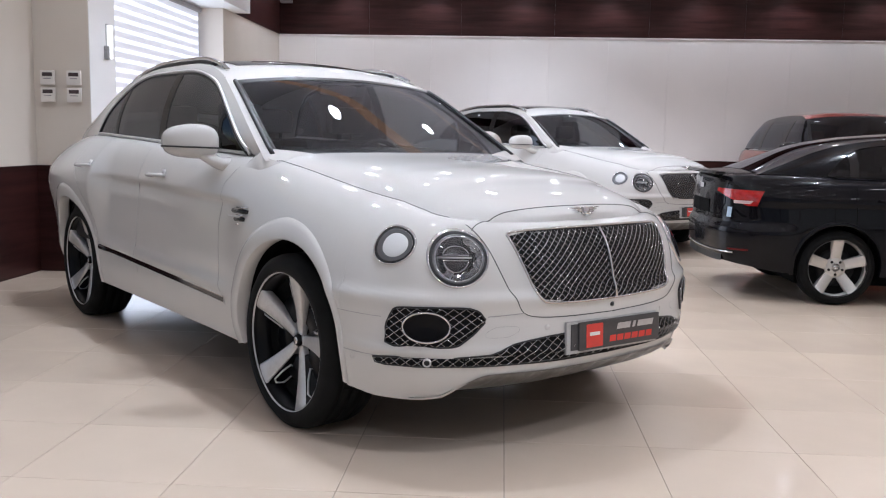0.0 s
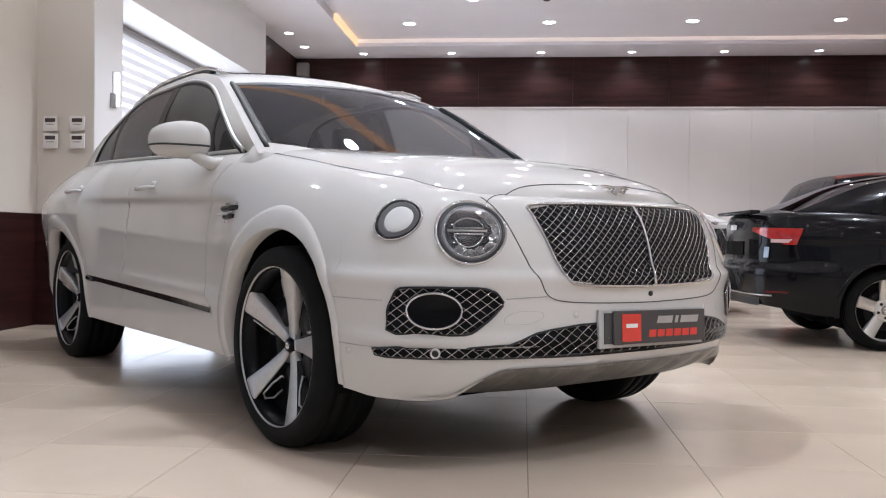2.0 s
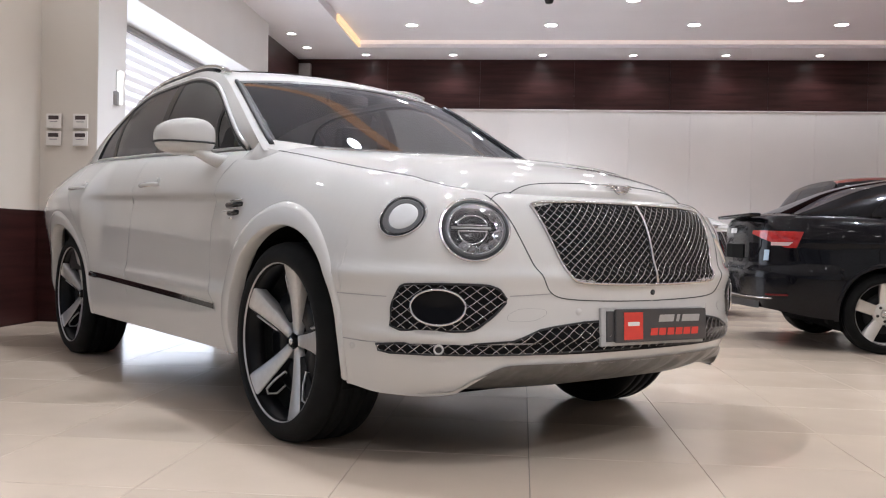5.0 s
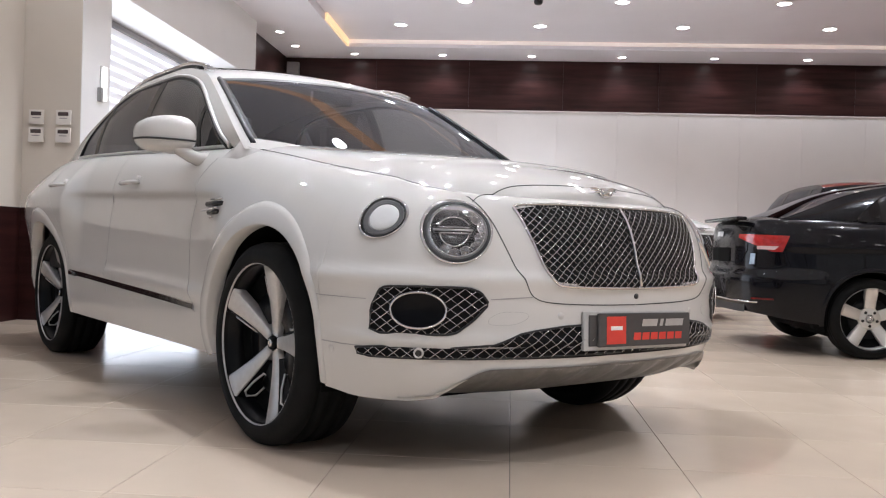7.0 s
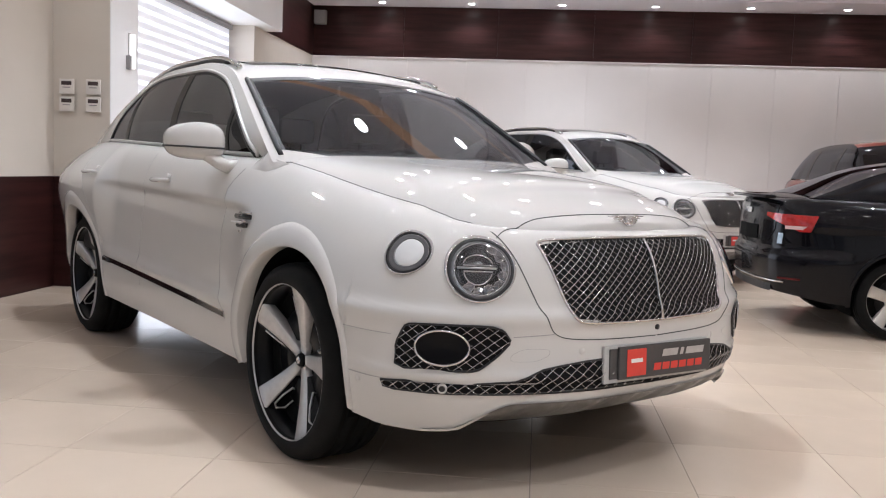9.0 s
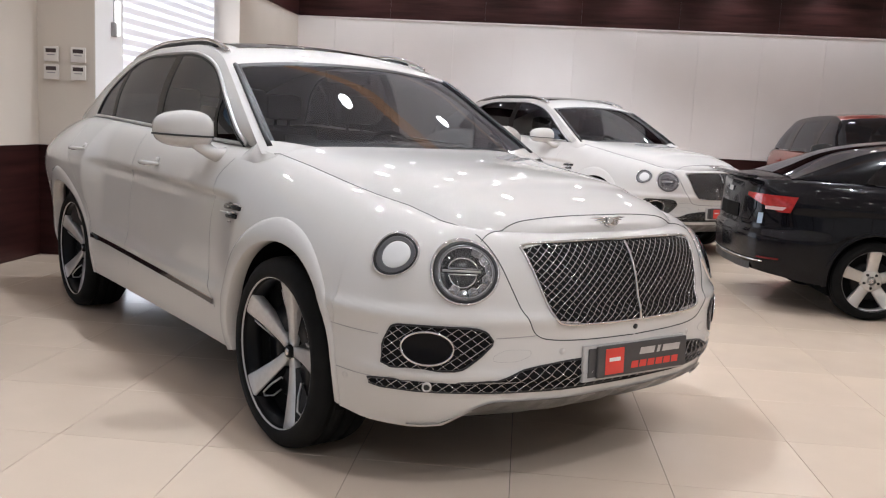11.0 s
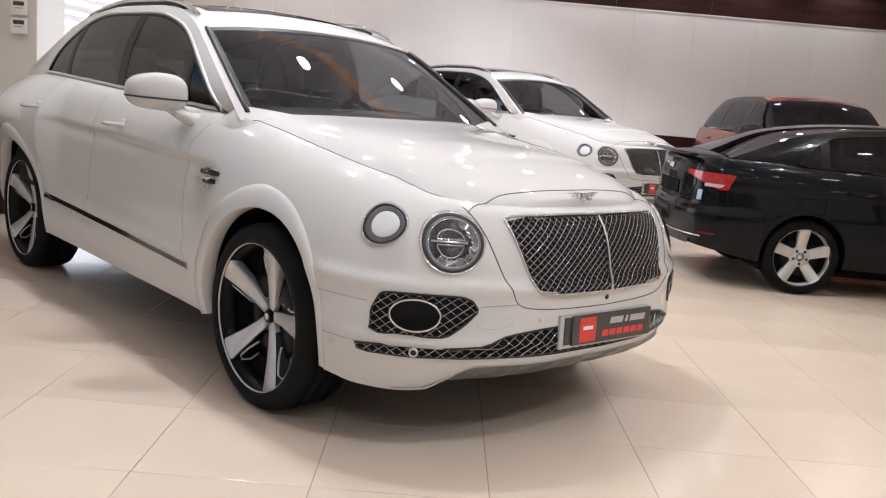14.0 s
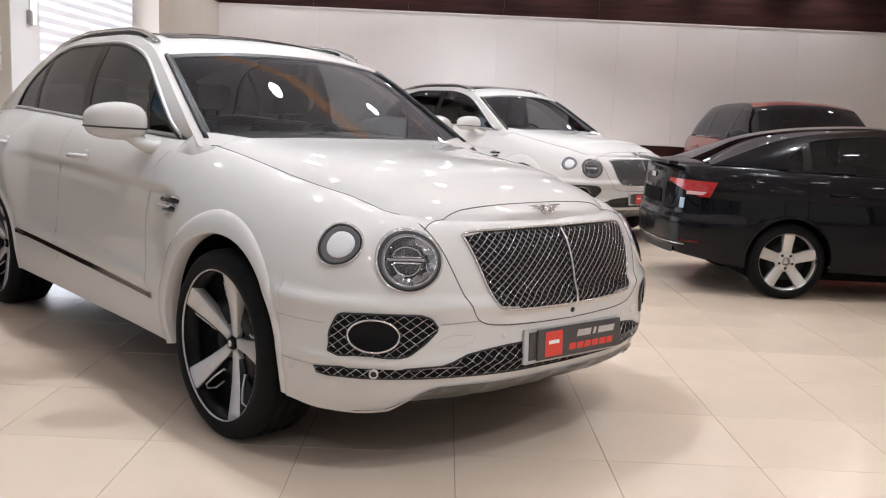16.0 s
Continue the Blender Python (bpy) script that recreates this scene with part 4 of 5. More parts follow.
        mesh_ob("bumper_sensor", *placed(disc_frame(sh.spot(s0, 0.563, 0.0), sh.normal(s0, 0.563)), lathe([(0.0125, -0.01), (0.0125, 0.001), (0.0105, 0.0005), (0.0095, 0.0018), (0.0, 0.002)], 18, "z")), white, car)
        cover = [(sh.s_nose(sg * y, z), z) for y, z in rounded([(0.60, 0.555), (0.56, 0.577), (0.475, 0.575), (0.47, 0.555), (0.515, 0.533), (0.60, 0.532)], 0.2, 2)]
        cover.append(cover[0])
        ribbon([sh.spot(*q) for q in cover], [sh.normal(*q) for q in cover], 0.001, 0.0006, M["seam_soft"], "tow_cover_gap", car)
        for x, z in ((0.50, 0.428),):
            mesh_ob("side_sensor", *placed(disc_frame(sh.flank(x, z, sg, 0.0), Vector((0.2, sg, 0))), lathe([(0.013, -0.01), (0.013, 0.0015), (0.011, 0.001), (0.010, 0.002), (0.0, 0.002)], 18, "z")), white, car)
        # panel gaps of the nose and the bonnet edge
        edge = [(0.580, 0.957), (0.556, 0.88), (0.538, 0.802), (0.51, 0.72), (0.485, 0.66), (0.455, 0.622), (0.40, 0.605), (0.2, 0.597), (0.003, 0.595)]
        for _ in range(3):
            edge = [edge[0]] + [tuple(Vector(a).lerp(Vector(b), q)) for a, b in zip(edge, edge[1:]) for q in (0.25, 0.75)] + [edge[-1]]
        flat = [Vector(p) for p in edge]
        spots_s = [(sh.s_nose(sg * p.x, p.y), p.y) for p in flat]
        ribbon([sh.spot(*q) for q in spots_s], [sh.normal(*q) for q in spots_s], 0.0034, 0.0016, M["seam"], "panel_gap", car)
        corner = sh.spot(*spots_s[0])
        fine = []
        for x in np.linspace(0.72, -0.47, 84):
            y, z = (float(v) for v in sh.edge_y(x))
            fine.append(Vector((x, sg * y, z)))
        fine = [corner.lerp(fine[4], t) for t in (0.0, 0.33, 0.67)] + fine[4:]
        ribbon(fine, [Vector((0.05, sg * 0.45, 1))] * len(fine), 0.0028, 0.002, M["seam_mid"], "panel_gap", car)
        spots_s = [(sh.s_nose(sg * y, z), z) for y, z in zip(np.linspace(0.595, 0.458, 12), np.linspace(0.617, 0.626, 12))]
        ribbon([sh.spot(*q) for q in spots_s], [sh.normal(*q) for q in spots_s], 0.0035, 0.0012, M["seam_soft"], "panel_gap", car)
    # leading edge of the bonnet, over the grille
    lead = [(0.796, 0.582), (0.787, 0.56), (0.775, 0.48), (0.778, 0.41), (0.788, 0.32), (0.797, 0.1), (0.799, 0.0)]
    lead = [Vector((float(curve_at([(b, a) for a, b in lead], abs(y))), y, 0)) for y in np.linspace(-0.584, 0.584, 91)]
    lead = [Vector((p.x, p.y, sh.skin_z(p.x, p.y))) for p in lead]
    ribbon(lead, [Vector((0.3, 0, 1))] * len(lead), 0.003, 0.002, M["seam"], "panel_gap", car)
    seam_on(sh, [(0.40, 0.608), (0.55, 0.607), (0.64, 0.606)], car, 0.003)
    seam_on(sh, [(0.44, 0.452), (0.55, 0.449), (0.62, 0.449)], car, 0.004)
    seam_on(sh, [(-0.62, 1.14), (-0.70, 1.05), (-0.72, 0.85), (-0.68, 0.60), (-0.60, 0.46)], car, 0.0016)
    seam_on(sh, [(-1.83, 1.20), (-1.86, 1.0), (-1.86, 0.6), (-1.84, 0.46)], car, 0.0016)
    seam_on(sh, [(-2.92, 1.22), (-2.86, 1.05), (-2.70, 0.90), (-2.56, 0.75), (-2.50, 0.55)], car, 0.0016)
    # main grille
    outline = [(-0.466, 0.937), (-0.25, 0.945), (0.25, 0.945), (0.466, 0.937), (0.459, 0.90), (0.420, 0.75), (0.397, 0.686), (0.366, 0.663), (0.15, 0.655), (-0.15, 0.655), (-0.366, 0.663), (-0.397, 0.686), (-0.420, 0.75), (-0.459, 0.90)]
    poly = rounded([(sh.s_nose(y, z), z) for y, z in outline], 0.2, 2)
    grille = mesh_grille(sh, poly, 0.0345, 0.0275, 0.0015, car, "front_grille", rim=0.0055)
    mesh_ob("centre_bar", *tube([sh.spot(0.0, z, 0.018) for z in np.linspace(0.662, 0.940, 8)], 0.0055, 8), M["chrome"], grille)
    # full-width lower intake
    low = [(-0.915, 0.449), (-0.597, 0.460), (-0.54, 0.486), (-0.485, 0.508), (-0.294, 0.532), (0.294, 0.532), (0.485, 0.508), (0.54, 0.486), (0.597, 0.460), (0.915, 0.449), (0.905, 0.416), (0.787, 0.418), (0.60, 0.420), (0.289, 0.427), (-0.289, 0.427), (-0.60, 0.420), (-0.787, 0.418), (-0.905, 0.416)]
    poly = rounded([(sh.s_nose(y, z), z) for y, z in low], 0.2, 1)
    mesh_grille(sh, poly, 0.046, 0.034, 0.0016, car, "lower_grille", rim=0.004, rim_mat="plastic")
    # skid plate with ribs
    verts, cols = [], np.linspace(-0.80, 0.80, 81)
    for y in cols:
        e = abs(y) / 0.80
        top = float(sh.bottom(abs(sh.s_nose(y, 0.34)))) + 0.010
        low = min(0.285 - 0.012 * e**2, top - 0.004)
        for t in np.linspace(0, 1, 9):
            z = top + (low - top) * t
            p = sh.nose(y, max(z, 0.27), 0.005)
            rib = 0.020 * (abs(y) % 0.16 < 0.07) * math.sin(math.pi * t)
            verts.append((p.x - 0.13 * t**2.0 + 0.002 - rib, p.y, z))
    mesh_ob("skid_plate", verts, grid_faces(len(cols), 9), M["skid"], car, "brushed grey metal skid plate")
    chin = []
    for y in cols:
        for dx, z in ((-0.13, 0.285 - 0.012 * (abs(y) / 0.80) ** 2), (-0.55, 0.25)):
            p = sh.nose(y, 0.30, 0.0)
            chin.append((p.x + dx, y, z))
    mesh_ob("engine_tray", chin, grid_faces(len(cols), 2), M["liner"], car)
    # camera eye, badge and plate
    mesh_ob("camera_eye", *placed(disc_frame(sh.nose(0.0, 0.626, 0.002), Vector((1, 0, 0))), lathe([(0.010, -0.01), (0.010, 0.003), (0.0, 0.004)], 14, "z")), M["plastic"], car)
    bm0 = Vector((0.862, 0.0, sh.skin_z(0.862, 0.0) + 0.006))
    wings = []
    for sg in (-1, 1):
        for k in range(4):
            wings.append(tube([(0.006 - 0.002 * k, sg * 0.012, 0.008 - 0.009 * k), (0.006, sg * (0.05 - 0.006 * k), 0.013 - 0.008 * k), (0.0, sg * (0.098 - 0.022 * k), 0.017 - 0.011 * k)], [0.006, 0.0055, 0.001], 6))
    tilt = Matrix.Translation(bm0) @ pose(0, 0, 0, 0, -34, 0)
    badge = mesh_ob("bonnet_badge", *placed(tilt, joined(wings)), M["chrome"], car, "plain winged chrome badge")
    mesh_ob("badge_oval", *placed(tilt @ Matrix.Translation((0.004, 0, -0.004)) @ pose(0, 0, 0, 0, 90, 0), lathe([(0.0, 0.012), (0.014, 0.010), (0.020, 0.004), (0.021, -0.004)], 20, "z")), M["chrome"], badge)
    plate = part("plate_holder", box(0.0, 0.012, -0.285, 0.285, -0.067, 0.067, 0.004), M["plate_grey"], car, "pale grey plate holder")
    plate.matrix_basis = Matrix.Translation((1.022, 0.016, 0.503)) @ pose(0, 0, 0, -1.2, -3, 0)
    part("number_plate", box(0.012, 0.016, -0.262, 0.27, -0.052, 0.055, 0.003), M["plate"], plate, "dark number plate")
    board = part("show_plate", box(0.016, 0.027, -0.225, 0.285, -0.056, 0.062, 0.005), M["plate"], plate, "dark grey dealer plate")
    part("red_square", box(0.027, 0.0285, -0.185, -0.085, -0.046, 0.050, 0.0), M["plate_red"], board)
    part("white_bar", box(0.0285, 0.0295, -0.165, -0.105, 0.002, 0.016, 0.0), M["plate_white"], board)
    def slanted(a, b, z0, z1, lean, mat):
        bm = bmesh.new()
        vs = [bm.verts.new((0.029, y, z)) for y, z in ((a, z0), (b, z0), (b + lean, z1), (a + lean, z1))]
        bm.faces.new(vs)
        part("bar", bm, mat, board)

    for a, b in ((0.0, 0.085), (0.10, 0.118), (0.132, 0.235)):
        slanted(a, b, 0.014, 0.040, 0.008, M["rim_silver"])
    for k in range(6):
        slanted(-0.045 + 0.047 * k, -0.006 + 0.047 * k, -0.034, -0.008, 0.004, M["plate_red"])
    # cabin
    for x, y in ((-1.62, -0.38), (-1.62, 0.38), (-2.62, -0.38), (-2.62, 0.38)):
        seat(car, x, y, M["leather"])
    part("dashboard", box(-1.15, -0.72, -0.70, 0.70, 1.02, 1.155, 0.05), M["leather"], car, smooth=True)
    mesh_ob("steering_wheel", *placed(Matrix.Translation((-1.20, 0.38, 1.12)) @ pose(0, 0, 0, 0, 62, 0), tube([(0.175 * math.cos(w), 0.175 * math.sin(w), 0) for w in np.linspace(0, 2 * math.pi, 33)[:-1]], 0.015, 8, closed=True)), M["leather"], car)
    part("interior_mirror", box(-1.16, -1.12, -0.13, 0.13, 1.535, 1.60, 0.02), M["plastic"], car, smooth=True)
    part("underbody", box(-3.9, 0.62, -0.72, 0.72, 0.24, 0.5, 0.03), M["liner"], car)
    return car


hero = luxury_suv(pose(0, 0, 0), "white luxury suv with chrome mesh grille on polished floor tiles")
second = tagged(copy_thing(hero, pose(-3.658, 5.801, 0, 0, 0, -4.0)), "second white luxury suv parked behind the black saloon")


SALOON = dict(
    plan=[(3.51, 0), (3.48, 0.35), (3.36, 0.62), (3.12, 0.82), (2.75, 0.885), (1.3, 0.893), (0.0, 0.895), (-0.35, 0.872), (-0.64, 0.80), (-0.83, 0.66), (-0.905, 0.4), (-0.935, 0)],
    low=0.19, half=0.893, hub_z=0.305, arch_z=0.315, axles=(2.637, 0.0), arch=0.345, lip_low=0.24, steps=110,
    sill=[(3.52, 0.22), (2.3, 0.20), (0.35, 0.235), (-0.4, 0.25), (-0.75, 0.30), (-0.94, 0.33)],
    top=[(3.52, 0.70), (3.3, 0.76), (2.8, 0.87), (2.0, 0.985), (1.0, 1.01), (0.0, 1.03), (-0.5, 1.045), (-0.80, 1.04), (-0.94, 1.03)],
    roll=[(3.52, 0.12), (2.9, 0.16), (2.0, 0.14), (1.0, 0.12), (0.0, 0.16), (-0.5, 0.15), (-0.80, 0.08), (-0.94, 0.05)],
    roll_from=[(3.52, 0.45), (2.0, 0.68), (0.0, 0.76), (-0.94, 0.82)], tuck_from=0.42, tuck=[(3.52, 0.08), (0.0, 0.05), (-0.6, 0.07), (-0.94, 0.10)],
    crown=[(3.42, 0.0), (3.0, 0.03), (2.0, 0.05), (0.0, 0.03), (-0.6, 0.035), (-0.93, 0.012)],
    sculpt=[(-1.3, -0.25, 0.60, 0.0, 0.025, 0.26, -0.032), (-0.7, 3.2, 0.80, 0.0, 0.016, 0.10, 0.012), (-0.45, 3.1, 0.36, 0.0, 0.05, 0.03, 0.012)],
)
SALOON_CABIN = dict(
    rail=[(1.95, 0.72, 1.005), (1.5, 0.63, 1.21), (1.15, 0.575, 1.345), (0.84, 0.56, 1.378), (0.465, 0.555, 1.355), (-0.05, 0.57, 1.270), (-0.4, 0.615, 1.135), (-0.62, 0.68, 1.05)],
    head=1.15, back=0.05, bow=[(1.95, 0.10), (1.15, 0.06), (0.6, 0.0), (0.05, -0.03), (-0.62, -0.05)],
    crown=[(1.95, 0.03), (1.15, 0.035), (0.6, 0.035), (0.05, 0.035), (-0.62, 0.02)],
)
SALOON_DLO = [(1.95, 0.05), (0.5, 0.045), (0.22, 0.05), (0.05, 0.11), (-0.1, 0.22), (-0.4, 0.4)]


def tail_lamp(sh, sg, parent):
    """A wrap-round red lamp on the rear corner, with a pale strip low in it."""
    length = sh.length[-1]
    ss = np.linspace(length - 1.0, length, 300)
    s_in = float(np.interp(0.47, sh.point(ss, 0.9, 1)[::-1, 1], ss[::-1]))
    s_out = float(sh.s_of_x(-0.60))
    def sheet(name, t0, t1, lo, hi, proud, mat, into):
        verts = []
        for t in np.linspace(t0, t1, 22):
            for k in np.linspace(0, 1, 7):
                z = lo(t) + (hi(t) - lo(t)) * k
                s = s_in + (s_out - s_in) * (t - 0.10 * (1 - k) * max(t - 0.6, 0) / 0.4)
                verts.append(sh.point(s, z, sg, proud))
        return mesh_ob(name, verts, grid_faces(22, 7), mat, into)
    body = sheet("tail_lamp", 0, 1, lambda t: 0.895 - 0.105 * min(t * 1.3, 1) ** 1.2, lambda t: 0.925 - 0.010 * t, 0.008, M["red_lens"], parent)
    sheet("reverse_lens", 0.5, 0.84, lambda t: 0.806, lambda t: 0.832, 0.011, M["clear_lens"], body)
    return body


def black_saloon(m):
    car = thing("saloon_car", m, "glossy black saloon car with silver five spoke wheels", "car")
    paint = M["black_paint"]
    sh = Shell(SALOON)
    sh.build(car, paint)
    sh.cap("bonnet", 1.75, 3.6, car, paint)
    sh.cap("boot_lid", -1.0, 0.0, car, paint)
    sh.cap("parcel_shelf", -0.05, 1.8, car, M["plastic"], lift=-0.05, inset=0.02)
    cab = Cabin(sh, SALOON_CABIN)
    cab.sheet("windscreen", 1.95, 1.15, -0.95, 0.95, M["dark_glass"], car, steps=16)
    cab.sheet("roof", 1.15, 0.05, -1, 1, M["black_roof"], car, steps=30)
    cab.sheet("rear_window", 0.05, -0.60, -0.90, 0.90, M["dark_glass"], car, steps=16)
    dlo = lambda x: float(curve_at(SALOON_DLO, x))
    for sg in (-1, 1):
        cab.sheet("a_pillar", 1.95, 1.15, sg * 0.95, sg, paint, car, steps=16, across=4)
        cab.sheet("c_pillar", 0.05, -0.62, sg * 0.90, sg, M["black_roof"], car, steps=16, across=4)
        xs, verts = np.linspace(1.94, -0.61, 70), []
        for x in xs:
            b1 = cab.share(x, 0.0, dlo(x))[1]
            verts += [cab.side(x, b, sg) for b in np.linspace(max(b1 or 0.0, 0.0), 1, 6)]
        mesh_ob("side_frame", verts, grid_faces(len(xs), 6), paint, car)
        glazed = [x for x in np.linspace(1.9, -0.12, 90) if cab.share(x, 0.008, dlo(x))[0] is not None]
        up = [cab.side(x, cab.share(x, 0.0, dlo(x))[1], sg, 0.004) for x in glazed]
        lo = [cab.side(x, cab.share(x, 0.006, dlo(x))[0], sg, 0.006) for x in glazed]
        mesh_ob("window_trim", *tube(up + lo[::-1], 0.005, 6, closed=True, up=(0, 1, 0)), M["black_roof"], car)
        for x0, x1 in ((glazed[0], 0.98), (0.90, 0.16), (0.11, glazed[-1])):
            verts = []
            for x in np.linspace(x0, x1, 22):
                b0, b1 = cab.share(x, 0.004, dlo(x))
                b0, b1 = (0.0, 0.01) if b0 is None else (b0, b1)
                verts += [cab.side(x, b, sg) for b in np.linspace(b0, b1, 8)]
            mesh_ob("side_window", verts, grid_faces(22, 8), M["dark_glass"], car)
        for x0, x1 in ((0.99, 0.89), (0.17, 0.10)):
            verts = []
            for x in (x0, x1):
                b0, b1 = cab.share(x, 0.004, dlo(x))
                verts += [cab.side(x, b, sg, 0.0025) for b in np.linspace(b0, b1, 8)]
            mesh_ob("window_pillar", verts, grid_faces(2, 8), M["black_roof"], car)
        for xw in SALOON["axles"]:
            arch_lip(sh, xw, 0.345, 0.03, 0.006, sg, paint, car)
            wheel(pose(xw, sg * 0.775, 0.305, 0, 0, 0 if sg < 0 else 180), car, 0.306, 0.225, 0.236, "five")
        tail_lamp(sh, sg, car)
        for x, z in ((0.40, 0.862), (1.42, 0.858)):
            door_handle(sh, x, z, sg, car, paint)
        wing_mirror(sh, sg, paint, car, at=(1.62, 0.95, 1.06), size=(0.08, 0.11, 0.06))
        run = [sh.flank(x, 0.425, sg, 0.0) for x in np.linspace(-0.70, -0.84, 10)]
        ribbon(run, [Vector((-0.6, sg, 0))] * len(run), 0.014, 0.004, M["dim_red"], "rear_reflector", car)
        for x in (0.95, 0.12):
            p = [sh.flank(x + (0.10 if x < 0.5 and z < 0.6 else 0.0) + (0.0 if z > 0.6 else 0.0), z, sg) for z in np.linspace(1.0, 0.30, 16)]
            ribbon(p, [Vector((0, sg, 0.2))] * len(p), 0.004, 0.001, M["liner"], "panel_gap", car)
    strip = [sh.tail(y, 0.395, 0.006) for y in np.linspace(-0.72, 0.72, 30)]
    mesh_ob("bumper_strip", *tube(strip, 0.007, 6), M["chrome"], car)
    diff = [sh.tail(y, 0.345, 0.003) for y in np.linspace(-0.6, 0.6, 24)]
    ribbon(diff, [Vector((-1, 0, 0))] * len(diff), 0.07, 0.004, M["plastic"], "diffuser", car)
    lid = [sh.tail(y, z, 0.002) for y, z in ((-0.60, 1.0), (-0.60, 0.80), (-0.52, 0.70), (0.52, 0.70), (0.60, 0.80), (0.60, 1.0))]
    fine = [lid[i].lerp(lid[i + 1], k / 6) for i in range(5) for k in range(6)] + [lid[-1]]
    fine = [sh.tail(p.y, p.z, 0.001) for p in fine]
    ribbon(fine, [Vector((-1, 0, 0))] * len(fine), 0.006, 0.002, M["liner"], "boot_gap", car)
    recess = [sh.tail(y, 0.755, 0.0) for y in np.linspace(-0.30, 0.30, 14)]
    ribbon(recess, [Vector((-1, 0, 0))] * len(recess), 0.115, 0.006, M["liner"], "plate_recess", car)
    part("boot_spoiler", box(-0.945, -0.86, -0.58, 0.58, 1.035, 1.062, 0.012), paint, car, smooth=True)
    emblem = [sh.tail(y, 0.925, 0.002) for y in np.linspace(-0.10, 0.10, 9)]
    ribbon(emblem, [Vector((-1, 0, 0.1))] * len(emblem), 0.042, 0.006, M["chrome"], "boot_emblem", car, "plain chrome emblem bar")
    # small pale blue patch on the rear corner, below the tail lamp
    patch_at = sh.tail(-0.66, 0.73, 0.004)
    pale_patch = part("paper_tag", box(-0.004, 0.0, -0.022, 0.022, -0.042, 0.042), M["pale_patch"], car, "small pale blue patch under the tail lamp")
    pale_patch.matrix_basis = Matrix.Translation(patch_at) @ pose(0, 0, 0, 0, 8, 38)
    for x, y in ((0.55, -0.36), (0.55, 0.36), (1.05, -0.36), (1.05, 0.36)):
        seat(car, x, y, M["leather"] if x < 1 else M["tan"], 0.86)
    part("underbody", box(-0.30, 3.2, -0.76, 0.76, 0.15, 0.40, 0.03), M["liner"], car)
    return car


OFFROADER = dict(
    plan=[(0.86, 0), (0.84, 0.4), (0.74, 0.72), (0.50, 0.93), (0.0, 0.985), (-1.5, 0.985), (-3.0, 0.985), (-3.5, 0.95), (-3.78, 0.82), (-3.85, 0.5), (-3.87, 0)],
    low=0.28, half=0.985, hub_z=0.37, arch_z=0.38, axles=(0.0, -2.923), arch=0.42, lip_low=0.34, steps=90,
    sill=[(0.87, 0.34), (-3.0, 0.36), (-3.88, 0.42)],
    top=[(0.87, 1.03), (0.3, 1.09), (-0.5, 1.14), (-1.2, 1.16), (-2.6, 1.19), (-3.5, 1.20), (-3.88, 1.18)],
    roll=[(0.87, 0.12), (0.0, 0.16), (-0.8, 0.13), (-2.0, 0.11), (-3.4, 0.11), (-3.88, 0.08)],
    roll_from=[(0.87, 0.7), (-0.5, 0.8), (-3.88, 0.9)], tuck_from=0.5, tuck=[(0.87, 0.08), (-3.88, 0.08)],
    crown=[(0.74, 0.0), (0.4, 0.04), (-0.5, 0.05), (-1.2, 0.04), (-3.8, 0.0)],
)
OFFROADER_CABIN = dict(
    rail=[(-0.50, 0.80, 1.15), (-0.85, 0.74, 1.42), (-1.16, 0.68, 1.64), (-1.4, 0.665, 1.69), (-2.0, 0.66, 1.70), (-2.9, 0.65, 1.665), (-3.35, 0.64, 1.60), (-3.6, 0.66, 1.40), (-3.74, 0.70, 1.20)],
    head=-1.16, back=-3.38, bow=[(-0.50, 0.12), (-1.16, 0.08), (-1.8, 0.0), (-3.38, 0.0), (-3.74, -0.04)],
    crown=[(-0.50, 0.02), (-1.16, 0.055), (-2.2, 0.06), (-3.38, 0.05), (-3.74, 0.0)],
)
OFFROADER_DLO = [(-0.50, 0.06), (-1.2, 0.06), (-2.8, 0.065), (-3.2, 0.08), (-3.45, 0.16), (-3.6, 0.25)]


